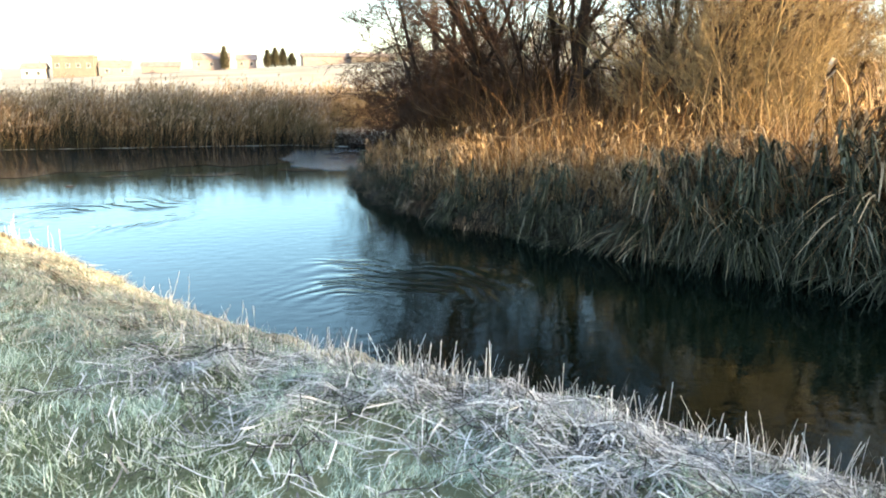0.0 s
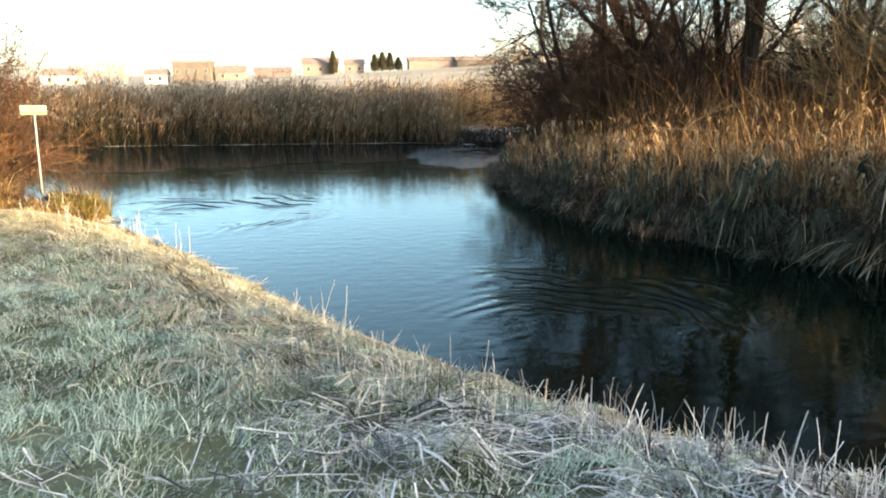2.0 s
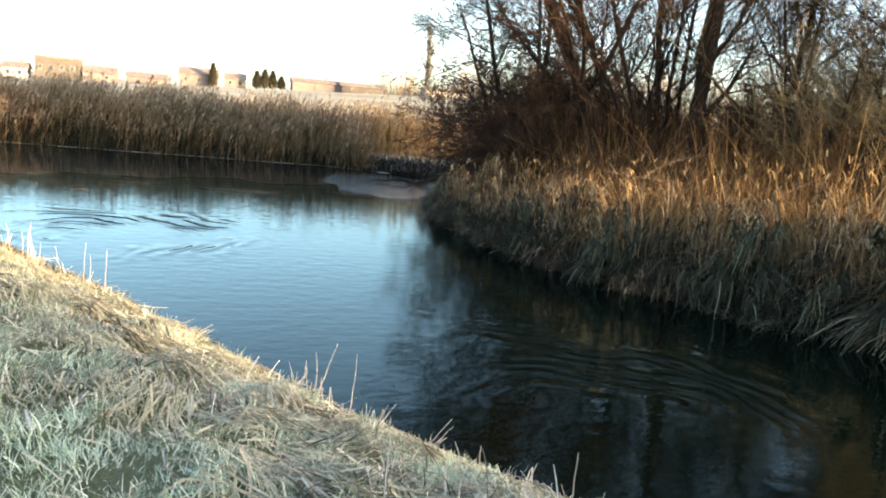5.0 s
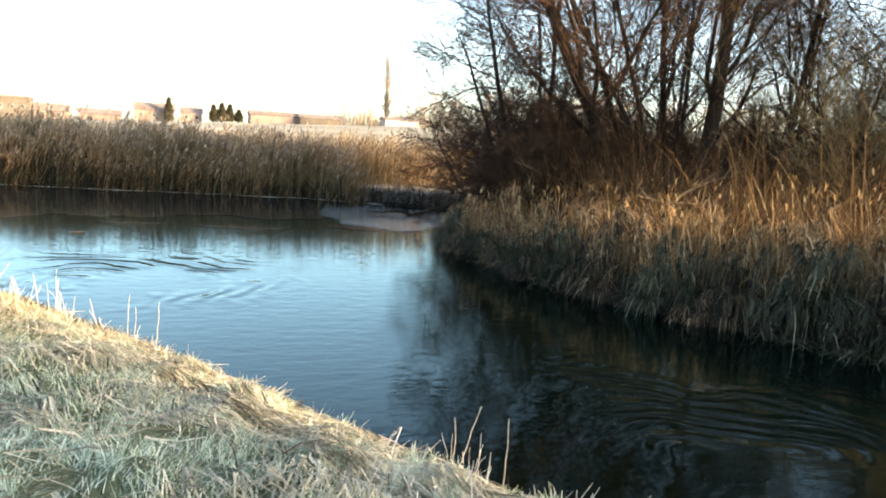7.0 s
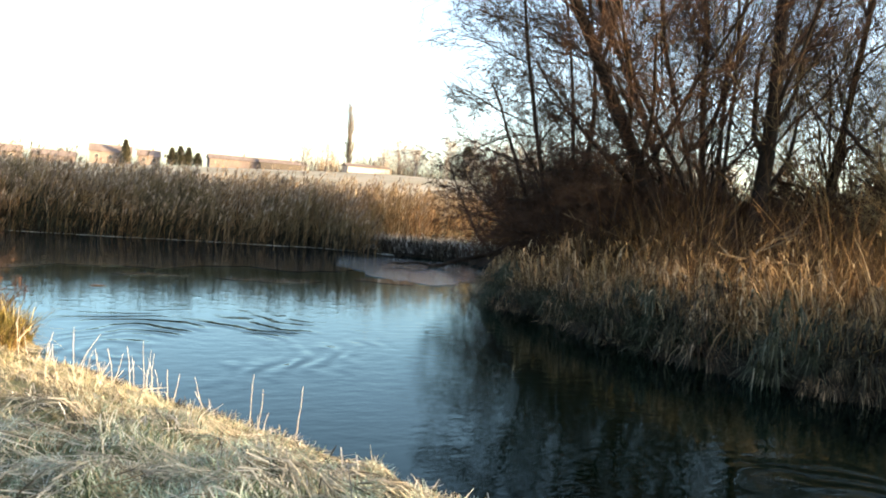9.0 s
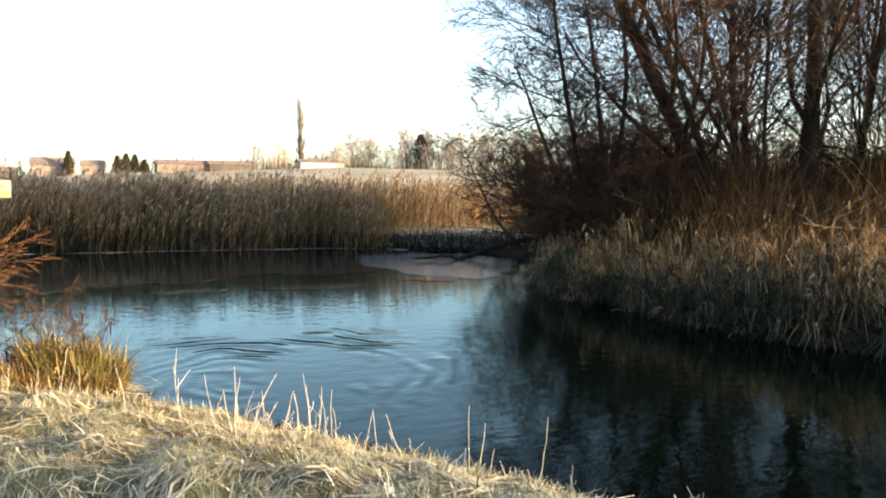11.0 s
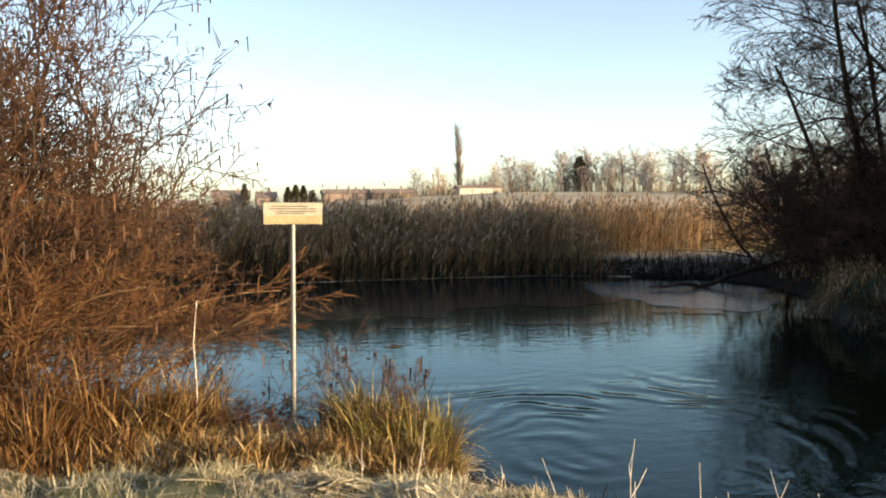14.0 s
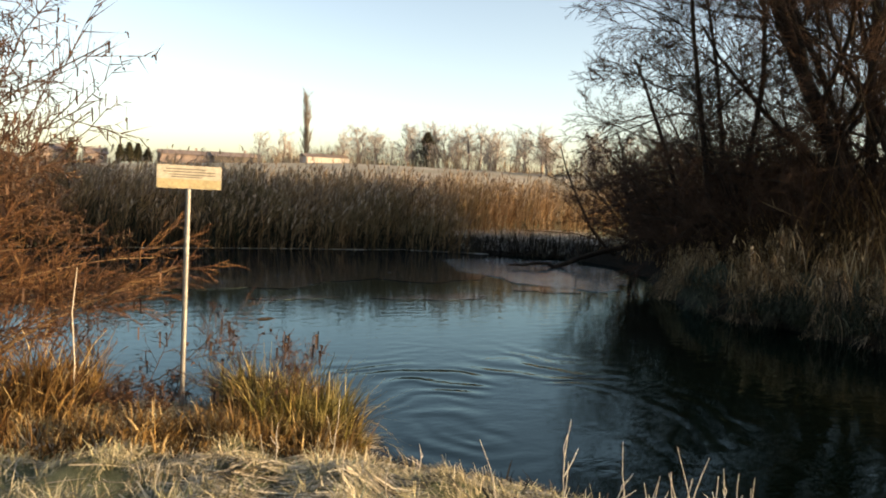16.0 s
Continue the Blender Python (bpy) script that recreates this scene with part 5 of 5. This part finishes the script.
# ---- the distance ----
def house(x, y, w, d, h, roof, label, wall=M_WALL, flat=False, zb=None, turn=0, windows=0):
    z = float(land(np.array([x]), np.array([y]))[0]) - 0.3 if zb is None else zb
    e = new("house")
    e.matrix_world = pose(x, y, z, 0, 0, turn)
    tagged(e, label, "house")
    walls = part("wall", box_mesh("wall", (w, d, h), (0, 0, h / 2), wall), e)
    if flat:
        part("roof", box_mesh("roof", (w + 1.2, d + 1.2, 0.7), (0, 0, h + 0.35), M_ROOF, 0.1), e)
    else:
        bm = bmesh.new()
        a = [bm.verts.new(p) for p in ((-w / 2 - 0.5, -d / 2 - 0.5, h), (w / 2 + 0.5, -d / 2 - 0.5, h), (w / 2 + 0.5, d / 2 + 0.5, h), (-w / 2 - 0.5, d / 2 + 0.5, h), (-w / 2 - 0.5, 0, h + roof), (w / 2 + 0.5, 0, h + roof))]
        for f in ((0, 1, 5, 4), (2, 3, 4, 5), (0, 4, 3), (1, 2, 5), (3, 2, 1, 0)):
            bm.faces.new([a[i] for i in f])
        part("roof", bm_mesh("roof", bm, M_ROOF), e)
        part("chimney", box_mesh("chimney", (0.7, 0.7, 1.6), (w * 0.2, 0.6, h + roof * 0.8 + 0.5), M_BRICK), e)
    for i in range(windows):
        wx = -w / 2 + (i + 0.5) * w / windows
        win = part("window", box_mesh("window", (1.3, 0.12, 1.5), (wx, -d / 2 - 0.05, h * 0.6), M_WALL_W), e)
        part("pane", box_mesh("pane", (1.1, 0.04, 1.3), (wx, -d / 2 - 0.13, h * 0.6), M_GLASS), win)
    return e


def conifer(x, y, h, r, seed, zb=None):
    rng = np.random.default_rng(seed)
    z = float(land(np.array([x]), np.array([y]))[0]) - 0.3
    e = new("conifer")
    e.matrix_world = pose(x, y, z)
    tagged(e, "dark conifer standing beside the far houses", "tree", "conifers by the houses")
    part("trunk", tubes_mesh("trunk", [[(0, 0, -0.3, 0.3), (0, 0, h * 0.5, 0.18), (0, 0, h * 0.97, 0.05)]], 6, M_BARK), e)
    n = 1600
    f = rng.random(n) ** 0.8
    rr = r * np.minimum(1, (1 - f) * 1.6 + 0.12) * rng.uniform(0.2, 1.05, n)
    a = rng.uniform(0, 6.3, n)
    pos = np.stack([np.cos(a) * rr, np.sin(a) * rr, 0.6 + f * (h - 0.8)], 1)
    v, q = blade_arrays(rng, pos, rng.uniform(0.6, 1.2, n), rng.uniform(0.3, 0.5, n), a, rng.uniform(0.5, 1.0, n), rng.uniform(0.2, 0.6, n), 2)
    part("crown", mesh_np("crown", v, q, mat=M_CONIFER), e, "dark needles")


FARTREE = dict(points=[6, 3, 2, 2], taper=[0.3, 0.3, 0.4, 0.5], wander=[0.05, 0.12, 0.16, 0.2], lift=[0.03, 0.05, 0.03, 0.0],
               count=[13, 7, 4, 0], first=[0.15, 0.15, 0.1, 0], angle=[0.95, 0.8, 0.8, 0.8], ratio=[0.5, 0.55, 0.5, 0.5], thin=[0.5, 0.5, 0.6, 0.6])
POPLAR = dict(FARTREE, wander=[0.01, 0.06, 0.1, 0.2], angle=[0.34, 0.3, 0.4, 0.8], count=[80, 7, 3, 0], first=[0.05, 0.1, 0.1, 0], ratio=[0.24, 0.5, 0.5, 0.5])


def distance():
    house(-49.5, 298, 13, 10, 7.2, 0, "flat-roofed pale house beyond the reeds", M_WALL, flat=True, windows=4)
    house(-37, 302, 10, 9, 3.2, 2.4, "small brick house with a tiled roof beyond the reeds", M_BRICK, windows=2)
    house(-62, 296, 7, 8, 3.4, 2.0, "white low house beyond the reeds", M_WALL_W, windows=2)
    house(-24, 330, 14, 9, 2.6, 2.0, "long low brick house beyond the reeds", M_BRICK)
    house(-4.5, 303, 13, 10, 4.2, 2.6, "pale house with a tiled roof beside a conifer", M_BRICK, windows=3)
    house(8, 306, 7, 9, 3.4, 2.2, "pale house with a tiled roof beside conifers", M_BRICK, windows=2)
    house(37, 300, 18, 9, 3.2, 1.6, "long low barn with a dark roof", M_BRICK)
    house(54, 298, 17, 9, 2.4, 1.6, "long low barn with a pale wall", M_WALL)
    house(72, 250, 14, 7, 2.0, 1.0, "low white shed beyond the reeds", M_WALL_W)
    house(-92, 290, 12, 9, 3.4, 2.4, "white house far behind the reeds", M_WALL_W, windows=2)
    for k, (x, y, h, r) in enumerate(((0.2, 296, 8.6, 1.6), (15.4, 298, 6.6, 1.5), (18.2, 298, 7.2, 1.9), (21.0, 298, 6.8, 1.6), (24.2, 299, 5.0, 1.4))):
        conifer(x, y, h, r, 200 + k)
    conifer(104, 242, 11.5, 4.6, 230)
    tree("poplar", (68, 258), [(0, 0, (0.0, 0, 1), 21, 0.4)], "tall narrow bare poplar on the skyline", "tree", 300, POPLAR, (M_POPLAR, M_POPLAR), 4, (6, 5, 4, 3), 0.06)
    far = "frosted bare tree on the skyline, paled for haze"
    rng = np.random.default_rng(17)
    spots = [(60, 255, 9), (54, 262, 11), (78, 250, 10), (84, 250, 12), (88, 248, 12), (93, 246, 8), (98, 244, 11), (105, 243, 13), (110, 240, 12), (114, 232, 12), (120, 225, 12), (112, 214, 11), (118, 205, 11), (124, 200, 11), (116, 190, 10), (122, 180, 11), (128, 172, 11), (136, 170, 12), (134, 158, 11), (101, 246, 14), (108, 246, 14), (113, 238, 13), (117, 230, 13), (90, 252, 11), (86, 256, 13), (64, 262, 7), (121, 214, 12), (126, 208, 13), (109, 232, 9), (104, 236, 8), (96, 240, 7), (115, 221, 8), (130, 188, 12), (127, 180, 9), (139, 160, 12), (141, 150, 11),
             (-72, 292, 9), (-76, 288, 10), (-82, 290, 8), (-86, 286, 7), (-100, 280, 8), (-112, 275, 7)]
    x = rng.uniform(56, 145, 2600)
    y = 258 - np.maximum(x - 95, 0) * 2.2 + rng.normal(0, 6, 2600)
    stuff("far_scrub", [blade_arrays(rng, put_on(x, y, 0.2), rng.uniform(2, 6, 2600) * (1 + 0.5 * np.sin(x * 0.35) * np.sin(x * 0.11)), rng.uniform(0.1, 0.22, 2600), rng.uniform(0, 6.3, 2600), rng.uniform(0.1, 0.6, 2600), np.zeros(2600), 3)], M_PLUME, "pale frosted scrub along the skyline", "scrub")
    kinds = {}
    for k, (x, y, h) in enumerate(spots):
        j = k % 5
        if j not in kinds:
            kinds[j] = tree("far_tree", (x, y), [(0, 0, (rng.normal(0, 0.08), 0, 1), 9, 0.26), (0.3, 0, (rng.normal(0, 0.25), 0, 1), 7.8, 0.18)], far, "tree", 310 + j, FARTREE, (M_FROST_HAZE_TWIG, M_FROST_HAZE_TWIG), 4, (6, 5, 3, 3), 0.06, group="skyline trees")
            continue
        z = float(land(np.array([x]), np.array([y]))[0])
        c = copy_thing(kinds[j], pose(x, y, z, 0, 0, k * 67.0))
        c.scale = (h / 9.5,) * 3


far_reeds()
right_bank()
near_bank()
sign()
copse()
undergrowth()
left_bushes()
tufts()
bank_scrub()
dead_stems()
fallen_branch()
dead_branches()
ice()
distance()
